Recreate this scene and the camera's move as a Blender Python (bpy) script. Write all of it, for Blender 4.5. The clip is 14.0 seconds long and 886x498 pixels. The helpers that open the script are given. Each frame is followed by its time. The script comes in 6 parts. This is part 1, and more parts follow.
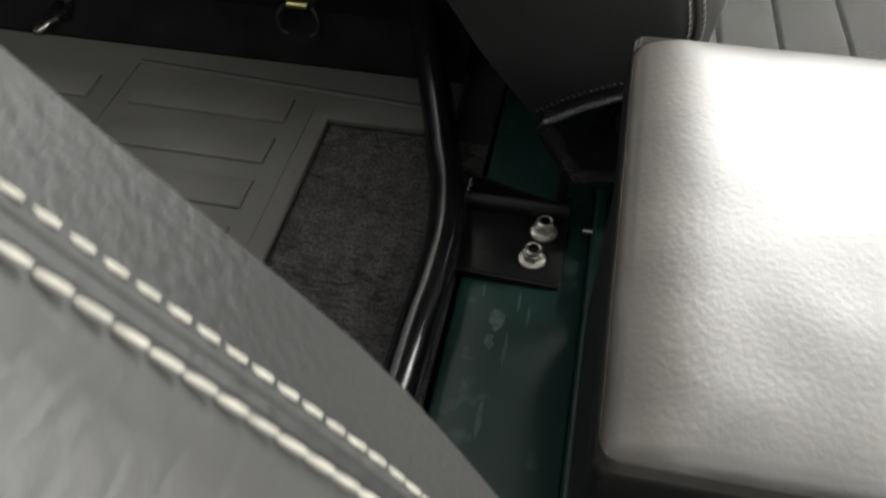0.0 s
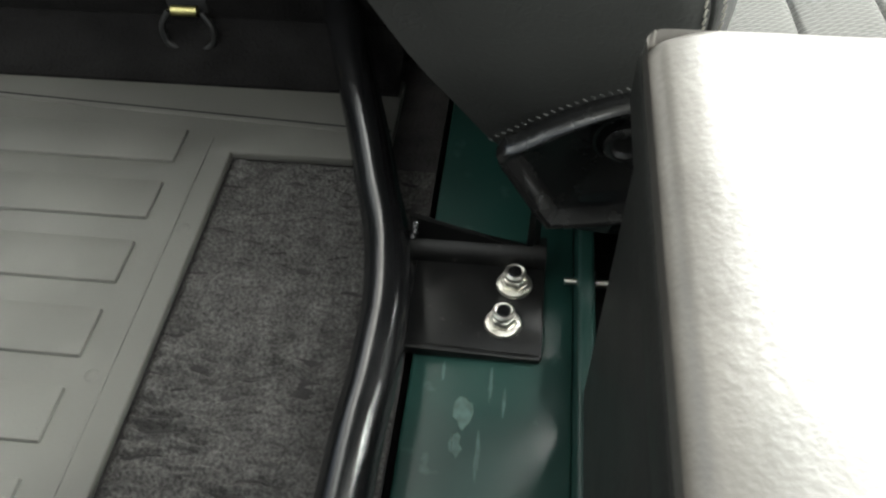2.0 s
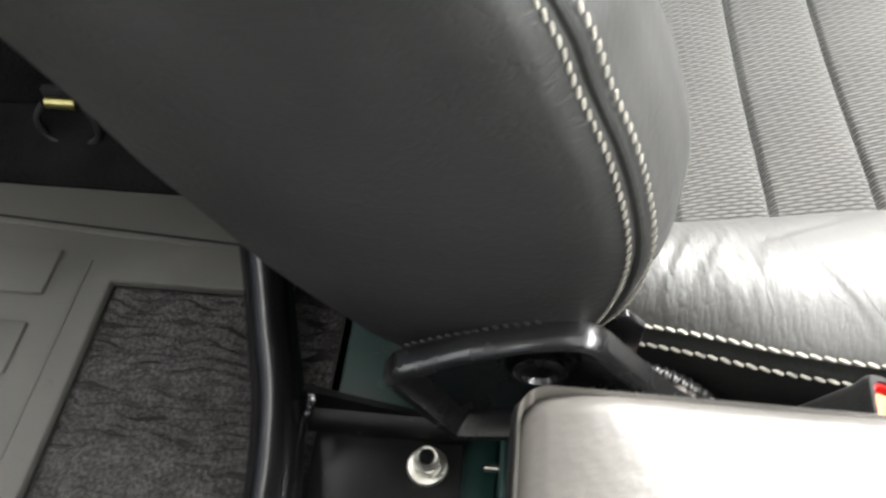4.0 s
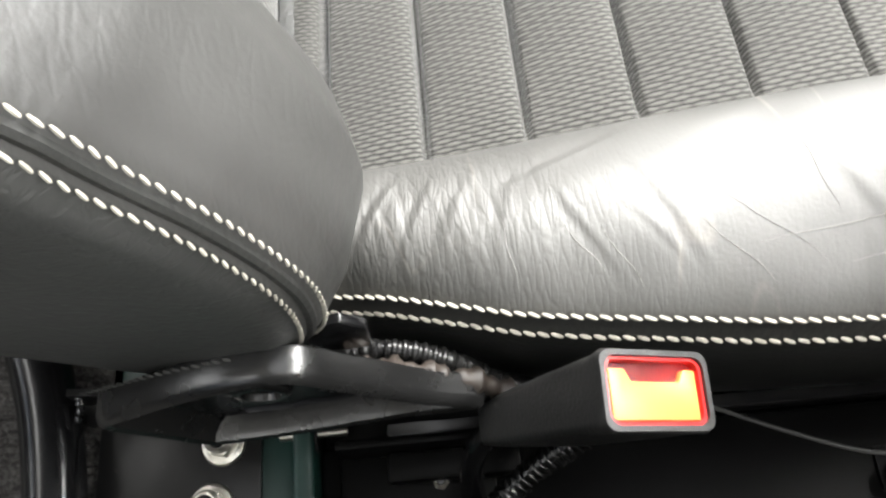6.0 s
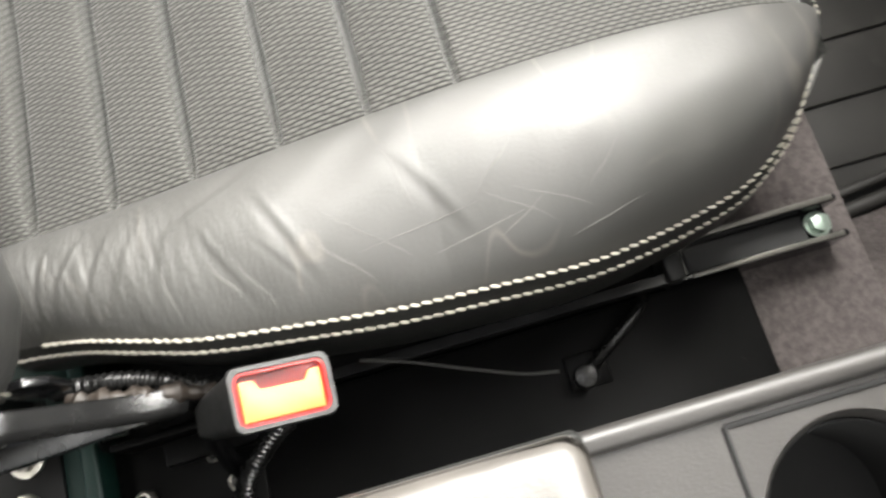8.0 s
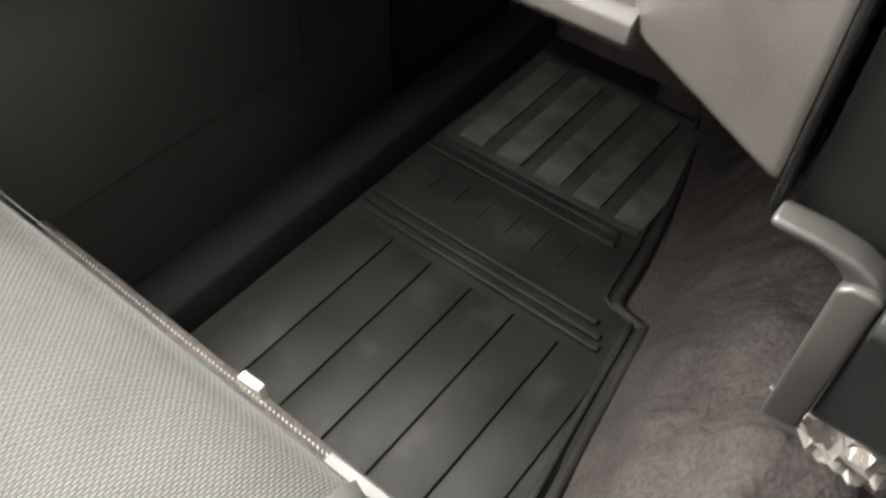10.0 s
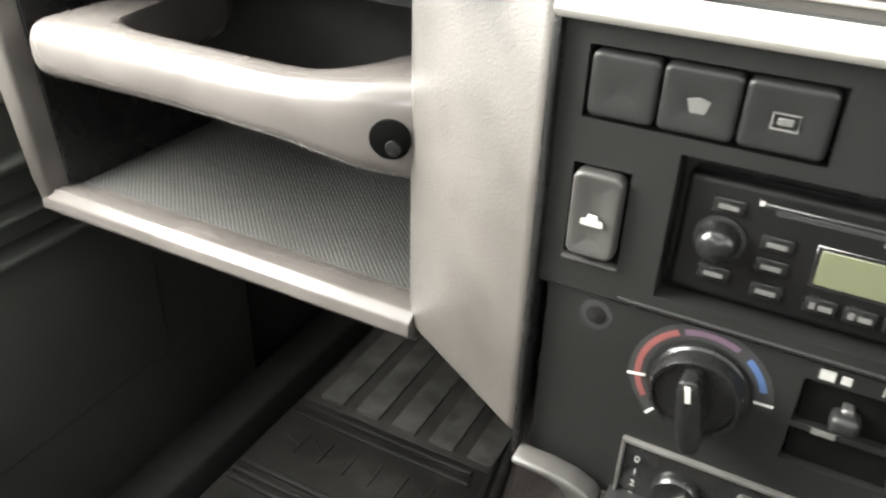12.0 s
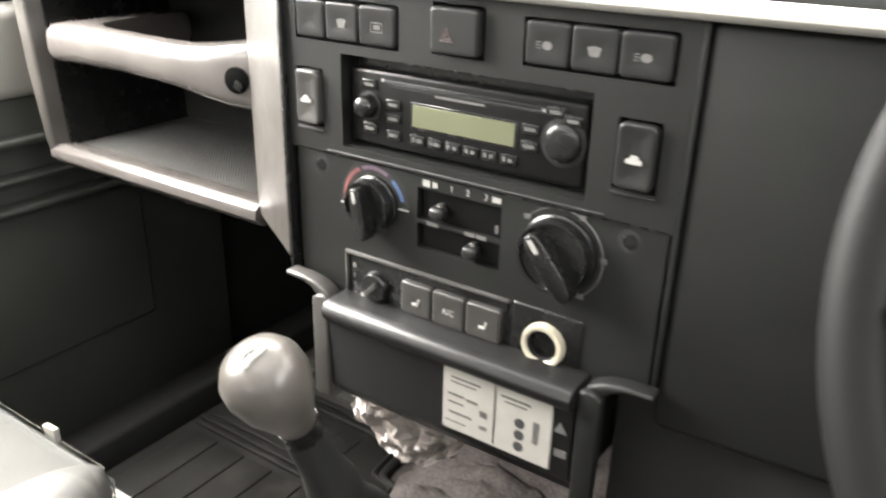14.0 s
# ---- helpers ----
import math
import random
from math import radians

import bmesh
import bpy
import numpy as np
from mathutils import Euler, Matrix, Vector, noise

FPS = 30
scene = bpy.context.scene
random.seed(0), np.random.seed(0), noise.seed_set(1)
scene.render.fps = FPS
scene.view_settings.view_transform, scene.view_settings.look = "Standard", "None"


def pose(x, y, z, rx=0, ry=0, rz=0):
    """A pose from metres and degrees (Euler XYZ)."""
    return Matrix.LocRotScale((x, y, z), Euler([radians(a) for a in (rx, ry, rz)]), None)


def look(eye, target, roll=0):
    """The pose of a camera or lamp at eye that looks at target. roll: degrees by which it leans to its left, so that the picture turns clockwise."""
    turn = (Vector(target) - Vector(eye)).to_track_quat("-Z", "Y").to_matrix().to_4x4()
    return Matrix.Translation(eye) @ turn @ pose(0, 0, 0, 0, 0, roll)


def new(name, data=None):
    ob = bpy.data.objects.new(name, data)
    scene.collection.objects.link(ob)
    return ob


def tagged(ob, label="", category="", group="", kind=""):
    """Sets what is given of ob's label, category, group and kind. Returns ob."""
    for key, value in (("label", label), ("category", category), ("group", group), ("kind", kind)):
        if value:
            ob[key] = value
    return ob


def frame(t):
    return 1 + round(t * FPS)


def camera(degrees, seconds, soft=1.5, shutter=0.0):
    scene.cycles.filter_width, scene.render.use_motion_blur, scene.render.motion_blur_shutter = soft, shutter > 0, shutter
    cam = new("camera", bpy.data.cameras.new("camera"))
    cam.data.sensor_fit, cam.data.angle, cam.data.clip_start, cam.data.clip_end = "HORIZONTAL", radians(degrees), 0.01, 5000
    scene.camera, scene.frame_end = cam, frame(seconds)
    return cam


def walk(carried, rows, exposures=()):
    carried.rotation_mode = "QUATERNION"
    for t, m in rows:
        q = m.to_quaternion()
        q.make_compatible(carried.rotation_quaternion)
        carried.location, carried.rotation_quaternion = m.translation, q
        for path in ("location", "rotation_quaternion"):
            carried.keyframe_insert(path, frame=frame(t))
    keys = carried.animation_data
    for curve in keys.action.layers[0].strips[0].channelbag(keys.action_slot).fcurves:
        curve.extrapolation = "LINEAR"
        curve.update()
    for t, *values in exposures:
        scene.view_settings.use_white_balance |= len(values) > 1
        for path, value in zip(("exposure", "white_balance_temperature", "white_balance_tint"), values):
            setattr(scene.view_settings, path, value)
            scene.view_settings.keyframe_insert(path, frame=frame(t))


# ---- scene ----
PATH = [
    (0, (0.2335, 0.1357, 0.6647), (-0.4038, -0.0084, -0.0923), -1.17),
    (0.5, (0.192, 0.1286, 0.6572), (-0.4532, -0.0221, -0.0919), -1.52),
    (1, (0.1636, 0.1268, 0.634), (-0.4877, -0.0164, -0.1111), -1.74),
    (1.5, (0.1513, 0.1316, 0.6094), (-0.5015, 0.0187, -0.1397), -1.8),
    (2, (0.1106, 0.1201, 0.5852), (-0.5305, 0.03, -0.177), -1.88),
    (2.5, (0.1056, 0.0932, 0.5868), (-0.5298, 0.0104, -0.181), -1.56),
    (3, (0.0844, 0.0918, 0.5836), (-0.5482, 0.0064, -0.1861), -1.41),
    (3.5, (0.0121, 0.1244, 0.5845), (-0.6095, 0.0248, -0.1926), -2.56),
    (4, (-0.0265, 0.1494, 0.5981), (-0.6309, 0.0787, -0.1954), -0.95),
    (4.2, (-0.0389, 0.163, 0.6029), (-0.6298, 0.0937, -0.2009), -1.2),
    (6.3, (-0.1078, 0.2323, 0.5923), (-0.4706, 0.2466, -0.3394), -4.21),
    (6.5, (-0.1082, 0.2327, 0.5915), (-0.444, 0.2453, -0.3504), -4.83),
    (7, (-0.1175, 0.2507, 0.613), (-0.4104, 0.2602, -0.3431), -6.25),
    (7.5, (-0.1109, 0.2963, 0.642), (-0.388, 0.3106, -0.3188), -7.08),
    (8, (-0.1133, 0.3615, 0.6644), (-0.3744, 0.4009, -0.3002), -7.55),
    (8.5, (-0.1047, 0.4092, 0.6673), (-0.4407, 0.5526, -0.2636), -7.69),
    (9, (-0.128, 0.4527, 0.6773), (-0.4916, 0.7348, -0.2105), -3.53),
    (9.2, (-0.1281, 0.4627, 0.6755), (-0.5083, 0.8039, -0.1842), -1.67),
    (11.3, (-0.0988, 0.4437, 0.7973), (-0.4797, 1.1456, 0.1955), 2.29),
    (11.5, (-0.0891, 0.439, 0.7967), (-0.4745, 1.1641, 0.226), 2.11),
    (12, (-0.0512, 0.4152, 0.8101), (-0.4424, 1.174, 0.2893), 1.85),
    (12.5, (-0.0016, 0.3685, 0.8138), (-0.4007, 1.1486, 0.3321), 1.54),
    (13, (0.0659, 0.3311, 0.8142), (-0.3487, 1.1212, 0.3627), 1.37),
    (13.5, (0.1585, 0.2954, 0.7981), (-0.2932, 1.0821, 0.3772), 1.38),
    (14, (0.288, 0.2738, 0.7826), (-0.2193, 1.0366, 0.3817), 1.39),
]
cam = camera(58.0, 14.0, soft=2.3, shutter=0.35)
walk(cam, [(t, look(eye, aim, roll)) for t, eye, aim, roll in PATH],
     exposures=[(0, -1.7, 6750, 8), (0.25, -1.25, 6700, 7), (0.5, -0.85, 6650, 5), (1.0, -0.3, 6650, 4), (1.5, -0.25, 6650, 3), (2.0, -0.1, 6650, 3), (2.5, 0.5, 6650, 3), (3.0, 0.85, 6650, 6),
                (3.5, 0.9, 6650, 7), (3.8, 0.2, 6650, 8), (4.2, -0.3, 6650, 9), (6.3, -0.33, 6750, 9), (7.2, -0.28, 6800, 9), (8.0, -0.5, 6900, 9), (9.2, -0.45, 7000, 9),
                (11.3, 0.7, 6900, 4), (12.5, 0.3, 6850, 7), (13.4, 0.15, 6900, 8), (14, 0.55, 6950, 9)])

# ---- daylight ----
world = bpy.data.worlds.new("sky")
scene.world = world
world.use_nodes = True
wn = world.node_tree
wn.nodes.clear()
sky = wn.nodes.new("ShaderNodeTexSky")
sky.sky_type = "NISHITA"
sky.sun_disc = False
sky.sun_elevation, sky.sun_rotation = radians(48), radians(250)
sky.dust_density, sky.ozone_density = 3.0, 1.0
bg = wn.nodes.new("ShaderNodeBackground")
bg.inputs["Strength"].default_value = 0.15
wo = wn.nodes.new("ShaderNodeOutputWorld")
wn.links.new(sky.outputs[0], bg.inputs[0])
wn.links.new(bg.outputs[0], wo.inputs[0])
sun = new("sun", bpy.data.lights.new("sun", "SUN"))
sun.data.energy, sun.data.angle, sun.data.color = 1.2, radians(20), (1.0, 0.96, 0.9)
sun.matrix_world = look((-3.5, 1.6, 5.0), (0, 0, 0))


def window_light(name, centre, size, toward, power):
    """An area lamp: sky light through a window's opening, also used for added fill."""
    d = bpy.data.lights.new(name, "AREA")
    d.shape, d.size, d.size_y, d.energy, d.color = "RECTANGLE", size[0], size[1], power, (0.98, 0.99, 1.0)
    ob = new(name, d)
    ob.matrix_world = look(centre, toward)
    return ob


window_light("window_light_passenger", (-0.79, 0.52, 1.01), (0.72, 0.50), (0.0, 0.45, 0.38), 70)
window_light("window_light_driver", (0.80, 0.64, 1.02), (0.80, 0.52), (-0.3, 0.50, 0.3), 13)
window_light("window_light_front", (0.0, 1.16, 1.12), (1.3, 0.42), (0.0, 0.2, 0.5), 130)
window_light("window_light_rear_passenger", (-0.79, -0.62, 1.02), (0.80, 0.42), (0.15, -0.10, 0.2), 2.5)
window_light("window_light_rear_driver", (0.79, -0.62, 1.05), (0.80, 0.45), (-0.15, -0.15, 0.2), 2)
window_light("window_light_tailgate", (0.10, -1.44, 1.12), (0.80, 0.32), (0.15, -0.05, 0.2), 7)
# added fill lamps under the roof, with no known openings behind them
window_light("roof_side_fill_passenger", (-0.72, -0.52, 1.28), (0.90, 0.16), (-0.40, 1.0, 0.0), 4)
window_light("roof_side_fill_driver", (0.72, -0.52, 1.28), (0.90, 0.16), (-0.40, 1.0, 0.0), 6)
window_light("roof_fill_light", (0.0, 0.38, 1.46), (0.90, 0.78), (0.0, 0.38, 0.0), 8)


# ---- materials ----
def material(name, colour, rough=0.5, metal=0.0, vary=0.25, scale=12.0, grain=0.0, grain_scale=400.0, rough_vary=0.1,
             specular=0.5, coat=0.0, bump_kind="noise", stain=None, speckle=0.0):
    m = bpy.data.materials.new(name)
    m.use_nodes = True
    nt = m.node_tree
    b = nt.nodes["Principled BSDF"]
    tc = nt.nodes.new("ShaderNodeTexCoord")
    n1 = nt.nodes.new("ShaderNodeTexNoise")
    n1.inputs["Scale"].default_value, n1.inputs["Detail"].default_value = scale, 6.0
    nt.links.new(tc.outputs["Object"], n1.inputs["Vector"])
    ramp = nt.nodes.new("ShaderNodeMapRange")
    ramp.inputs["From Min"].default_value, ramp.inputs["From Max"].default_value = 0.3, 0.7
    ramp.inputs["To Min"].default_value, ramp.inputs["To Max"].default_value = 1 - vary, 1 + vary
    nt.links.new(n1.outputs["Fac"], ramp.inputs["Value"])
    mul = nt.nodes.new("ShaderNodeVectorMath")
    mul.operation = "SCALE"
    mul.inputs[0].default_value = colour
    nt.links.new(ramp.outputs[0], mul.inputs["Scale"])
    out = mul.outputs[0]
    if speckle:
        n4 = nt.nodes.new("ShaderNodeTexNoise")
        n4.inputs["Scale"].default_value, n4.inputs["Detail"].default_value = grain_scale * 0.9, 3.0
        nt.links.new(tc.outputs["Object"], n4.inputs["Vector"])
        r4 = nt.nodes.new("ShaderNodeMapRange")
        r4.inputs["From Min"].default_value, r4.inputs["From Max"].default_value = 0.35, 0.65
        r4.inputs["To Min"].default_value, r4.inputs["To Max"].default_value = 1 - speckle, 1 + speckle
        nt.links.new(n4.outputs["Fac"], r4.inputs["Value"])
        m4 = nt.nodes.new("ShaderNodeVectorMath")
        m4.operation = "SCALE"
        nt.links.new(out, m4.inputs[0])
        nt.links.new(r4.outputs[0], m4.inputs["Scale"])
        out = m4.outputs[0]
    if stain:
        n3 = nt.nodes.new("ShaderNodeTexNoise")
        n3.inputs["Scale"].default_value, n3.inputs["Detail"].default_value = stain[1], 8.0
        nt.links.new(tc.outputs["Object"], n3.inputs["Vector"])
        r3 = nt.nodes.new("ShaderNodeMapRange")
        r3.inputs["From Min"].default_value, r3.inputs["From Max"].default_value = stain[2], stain[2] + 0.12
        r3.inputs["To Max"].default_value = stain[3]
        nt.links.new(n3.outputs["Fac"], r3.inputs["Value"])
        mx = nt.nodes.new("ShaderNodeMix")
        mx.data_type = "RGBA"
        nt.links.new(r3.outputs[0], mx.inputs["Factor"])
        nt.links.new(out, mx.inputs["A"])
        mx.inputs["B"].default_value = (*stain[0], 1)
        out = mx.outputs["Result"]
    nt.links.new(out, b.inputs["Base Color"])
    b.inputs["Metallic"].default_value, b.inputs["Specular IOR Level"].default_value = metal, specular
    b.inputs["Coat Weight"].default_value, b.inputs["Coat Roughness"].default_value = coat, 0.12
    rr = nt.nodes.new("ShaderNodeMapRange")
    rr.inputs["To Min"].default_value, rr.inputs["To Max"].default_value = max(rough - rough_vary, 0.02), min(rough + rough_vary, 1)
    n2 = nt.nodes.new("ShaderNodeTexNoise")
    n2.inputs["Scale"].default_value, n2.inputs["Detail"].default_value = scale * 4, 4.0
    nt.links.new(tc.outputs["Object"], n2.inputs["Vector"])
    nt.links.new(n2.outputs["Fac"], rr.inputs["Value"])
    nt.links.new(rr.outputs[0], b.inputs["Roughness"])
    if grain:
        if bump_kind == "voronoi":
            g = nt.nodes.new("ShaderNodeTexVoronoi")
            g.feature = "DISTANCE_TO_EDGE"
            height = g.outputs["Distance"]
        elif bump_kind == "wave":
            g = nt.nodes.new("ShaderNodeTexWave")
            g.inputs["Distortion"].default_value = 0.4
            height = g.outputs["Fac"]
        else:
            g = nt.nodes.new("ShaderNodeTexNoise")
            g.inputs["Detail"].default_value = 5.0
            height = g.outputs["Fac"]
        g.inputs["Scale"].default_value = grain_scale
        nt.links.new(tc.outputs["Object"], g.inputs["Vector"])
        bp = nt.nodes.new("ShaderNodeBump")
        bp.inputs["Strength"].default_value, bp.inputs["Distance"].default_value = grain, 0.002
        nt.links.new(height, bp.inputs["Height"])
        nt.links.new(bp.outputs[0], b.inputs["Normal"])
    return m


def leather(name, colour, rough, grain=0.12, cell=520.0, crease=0.0, scratch=0.0, wrinkle=0.0):
    """Hide with a fine grain, creases across the bolster and pale scuffed lines."""
    m = material(name, colour, rough, vary=0.22, scale=8, grain=grain, grain_scale=cell, rough_vary=0.08)
    nt = m.node_tree
    shader = nt.nodes["Principled BSDF"]
    fine = shader.inputs["Normal"].links[0].from_socket
    base = shader.inputs["Base Color"].links[0].from_socket
    tc = nt.nodes.new("ShaderNodeTexCoord")
    if crease:
        mp = nt.nodes.new("ShaderNodeMapping")
        mp.inputs["Scale"].default_value = (85, 400, 85)
        mp.inputs["Rotation"].default_value = (0, 0, radians(14))
        nt.links.new(tc.outputs["Object"], mp.inputs["Vector"])
        bend = nt.nodes.new("ShaderNodeTexNoise")
        bend.inputs["Scale"].default_value, bend.inputs["Detail"].default_value = 0.6, 2.0
        nt.links.new(mp.outputs[0], bend.inputs["Vector"])
        push = nt.nodes.new("ShaderNodeVectorMath")
        push.operation = "ADD"
        nt.links.new(mp.outputs[0], push.inputs[0])
        nt.links.new(bend.outputs["Color"], push.inputs[1])
        n = nt.nodes.new("ShaderNodeTexVoronoi")
        n.feature = "DISTANCE_TO_EDGE"
        n.inputs["Scale"].default_value = 1.0
        nt.links.new(push.outputs[0], n.inputs["Vector"])
        sep = nt.nodes.new("ShaderNodeSeparateXYZ")
        nt.links.new(tc.outputs["Object"], sep.inputs[0])
        fade = nt.nodes.new("ShaderNodeMapRange")
        fade.inputs["From Min"].default_value, fade.inputs["From Max"].default_value = 0.33, 0.22
        fade.inputs["To Min"].default_value = 0.08
        nt.links.new(sep.outputs["Y"], fade.inputs["Value"])
        lift = nt.nodes.new("ShaderNodeMath")
        lift.operation = "MULTIPLY"
        vein = nt.nodes.new("ShaderNodeMapRange")
        vein.interpolation_type = "SMOOTHSTEP"
        vein.inputs["From Max"].default_value = 0.22
        vein.inputs["To Min"].default_value, vein.inputs["To Max"].default_value = 0.0, 0.35
        nt.links.new(n.outputs["Distance"], vein.inputs["Value"])
        nt.links.new(vein.outputs[0], lift.inputs[0])
        nt.links.new(fade.outputs[0], lift.inputs[1])
        bp = nt.nodes.new("ShaderNodeBump")
        bp.inputs["Strength"].default_value, bp.inputs["Distance"].default_value = crease, 0.003
        nt.links.new(lift.outputs[0], bp.inputs["Height"])
        nt.links.new(fine, bp.inputs["Normal"])
        nt.links.new(bp.outputs[0], shader.inputs["Normal"])
        fine = bp.outputs[0]
    if wrinkle:
        wm = nt.nodes.new("ShaderNodeMapping")
        wm.inputs["Scale"].default_value = (70, 55, 110)
        nt.links.new(tc.outputs["Object"], wm.inputs["Vector"])
        wv = nt.nodes.new("ShaderNodeTexNoise")
        wv.inputs["Scale"].default_value, wv.inputs["Detail"].default_value, wv.inputs["Distortion"].default_value = 1.0, 2.0, 1.2
        nt.links.new(wm.outputs[0], wv.inputs["Vector"])
        wo_ = nt.nodes.new("ShaderNodeMath")
        wo_.operation = "SUBTRACT"
        wo_.inputs[1].default_value = 0.5
        nt.links.new(wv.outputs["Fac"], wo_.inputs[0])
        wa = nt.nodes.new("ShaderNodeMath")
        wa.operation = "ABSOLUTE"
        nt.links.new(wo_.outputs[0], wa.inputs[0])
        wr = nt.nodes.new("ShaderNodeMapRange")
        wr.interpolation_type = "SMOOTHSTEP"
        wr.inputs["From Max"].default_value = 0.045
        nt.links.new(wa.outputs[0], wr.inputs["Value"])
        bw = nt.nodes.new("ShaderNodeBump")
        bw.inputs["Strength"].default_value, bw.inputs["Distance"].default_value = wrinkle, 0.0006
        nt.links.new(wr.outputs[0], bw.inputs["Height"])
        nt.links.new(fine, bw.inputs["Normal"])
        nt.links.new(bw.outputs[0], shader.inputs["Normal"])
    if scratch:
        sm = nt.nodes.new("ShaderNodeMapping")
        sm.inputs["Scale"].default_value = (9, 22, 9)
        sm.inputs["Rotation"].default_value = (0, 0, radians(38))
        nt.links.new(tc.outputs["Object"], sm.inputs["Vector"])
        w = nt.nodes.new("ShaderNodeTexNoise")
        w.inputs["Scale"].default_value, w.inputs["Detail"].default_value = 1.0, 1.5
        nt.links.new(sm.outputs[0], w.inputs["Vector"])
        off = nt.nodes.new("ShaderNodeMath")
        off.operation = "SUBTRACT"
        off.inputs[1].default_value = 0.5
        nt.links.new(w.outputs["Fac"], off.inputs[0])
        mag = nt.nodes.new("ShaderNodeMath")
        mag.operation = "ABSOLUTE"
        nt.links.new(off.outputs[0], mag.inputs[0])
        r = nt.nodes.new("ShaderNodeMapRange")
        r.inputs["From Max"].default_value = 0.012
        r.inputs["To Min"].default_value, r.inputs["To Max"].default_value = scratch, 0.0
        nt.links.new(mag.outputs[0], r.inputs["Value"])
        g = nt.nodes.new("ShaderNodeTexNoise")
        g.inputs["Scale"].default_value = 22.0
        nt.links.new(tc.outputs["Object"], g.inputs["Vector"])
        gm = nt.nodes.new("ShaderNodeMapRange")
        gm.inputs["From Min"].default_value, gm.inputs["From Max"].default_value = 0.42, 0.62
        nt.links.new(g.outputs["Fac"], gm.inputs["Value"])
        mu = nt.nodes.new("ShaderNodeMath")
        mu.operation = "MULTIPLY"
        nt.links.new(r.outputs[0], mu.inputs[0])
        nt.links.new(gm.outputs[0], mu.inputs[1])
        mx = nt.nodes.new("ShaderNodeMix")
        mx.data_type = "RGBA"
        nt.links.new(mu.outputs[0], mx.inputs["Factor"])
        nt.links.new(base, mx.inputs["A"])
        mx.inputs["B"].default_value = (0.20, 0.18, 0.16, 1)
        nt.links.new(mx.outputs["Result"], shader.inputs["Base Color"])
    return m


def woven(name, yarn, length, row):
    """A woven cloth: short raised yarns in staggered rows, dark between them."""
    m = bpy.data.materials.new(name)
    m.use_nodes = True
    nt = m.node_tree
    b = nt.nodes["Principled BSDF"]

    def calc(kind, a, c=None):
        n = nt.nodes.new("ShaderNodeMath")
        n.operation = kind
        for k, v in enumerate((a, c)):
            if v is None:
                continue
            if isinstance(v, float):
                n.inputs[k].default_value = v
            else:
                nt.links.new(v, n.inputs[k])
        return n.outputs[0]
    tc = nt.nodes.new("ShaderNodeTexCoord")
    warp = nt.nodes.new("ShaderNodeTexNoise")
    warp.inputs["Scale"].default_value = 60.0
    nt.links.new(tc.outputs["Object"], warp.inputs["Vector"])
    sep = nt.nodes.new("ShaderNodeSeparateXYZ")
    nt.links.new(tc.outputs["Object"], sep.inputs[0])
    run = calc("ADD", calc("SUBTRACT", sep.outputs["Y"], sep.outputs["Z"]), calc("MULTIPLY", warp.outputs["Fac"], 0.0020))
    cross = calc("ADD", sep.outputs["X"], calc("MULTIPLY", warp.outputs["Fac"], 0.0006))
    weave = calc("MULTIPLY", calc("SINE", calc("MULTIPLY", run, 2 * math.pi / length)), calc("SINE", calc("MULTIPLY", cross, math.pi / row)))
    rows = calc("ABSOLUTE", calc("SINE", calc("MULTIPLY", cross, math.pi / row)))
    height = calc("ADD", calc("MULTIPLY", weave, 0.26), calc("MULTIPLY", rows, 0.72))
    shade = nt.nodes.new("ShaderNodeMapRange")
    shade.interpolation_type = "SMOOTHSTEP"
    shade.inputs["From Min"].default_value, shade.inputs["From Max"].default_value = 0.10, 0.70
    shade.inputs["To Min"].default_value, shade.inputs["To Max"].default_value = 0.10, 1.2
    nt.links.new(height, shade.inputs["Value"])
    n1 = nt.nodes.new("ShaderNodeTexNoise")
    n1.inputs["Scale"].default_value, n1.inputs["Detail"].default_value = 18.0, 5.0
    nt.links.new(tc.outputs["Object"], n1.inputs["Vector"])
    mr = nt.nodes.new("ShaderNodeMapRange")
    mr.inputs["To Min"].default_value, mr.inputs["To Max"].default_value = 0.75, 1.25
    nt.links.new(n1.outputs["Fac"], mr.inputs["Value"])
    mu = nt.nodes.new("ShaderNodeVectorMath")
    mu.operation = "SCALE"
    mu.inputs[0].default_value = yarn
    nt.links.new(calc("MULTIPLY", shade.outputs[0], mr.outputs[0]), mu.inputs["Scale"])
    nt.links.new(mu.outputs[0], b.inputs["Base Color"])
    b.inputs["Roughness"].default_value, b.inputs["Specular IOR Level"].default_value = 0.75, 0.25
    b.inputs["Sheen Weight"].default_value, b.inputs["Sheen Roughness"].default_value = 0.25, 0.4
    bp = nt.nodes.new("ShaderNodeBump")
    bp.inputs["Strength"].default_value, bp.inputs["Distance"].default_value = 0.5, 0.0008
    nt.links.new(height, bp.inputs["Height"])
    nt.links.new(bp.outputs[0], b.inputs["Normal"])
    return m


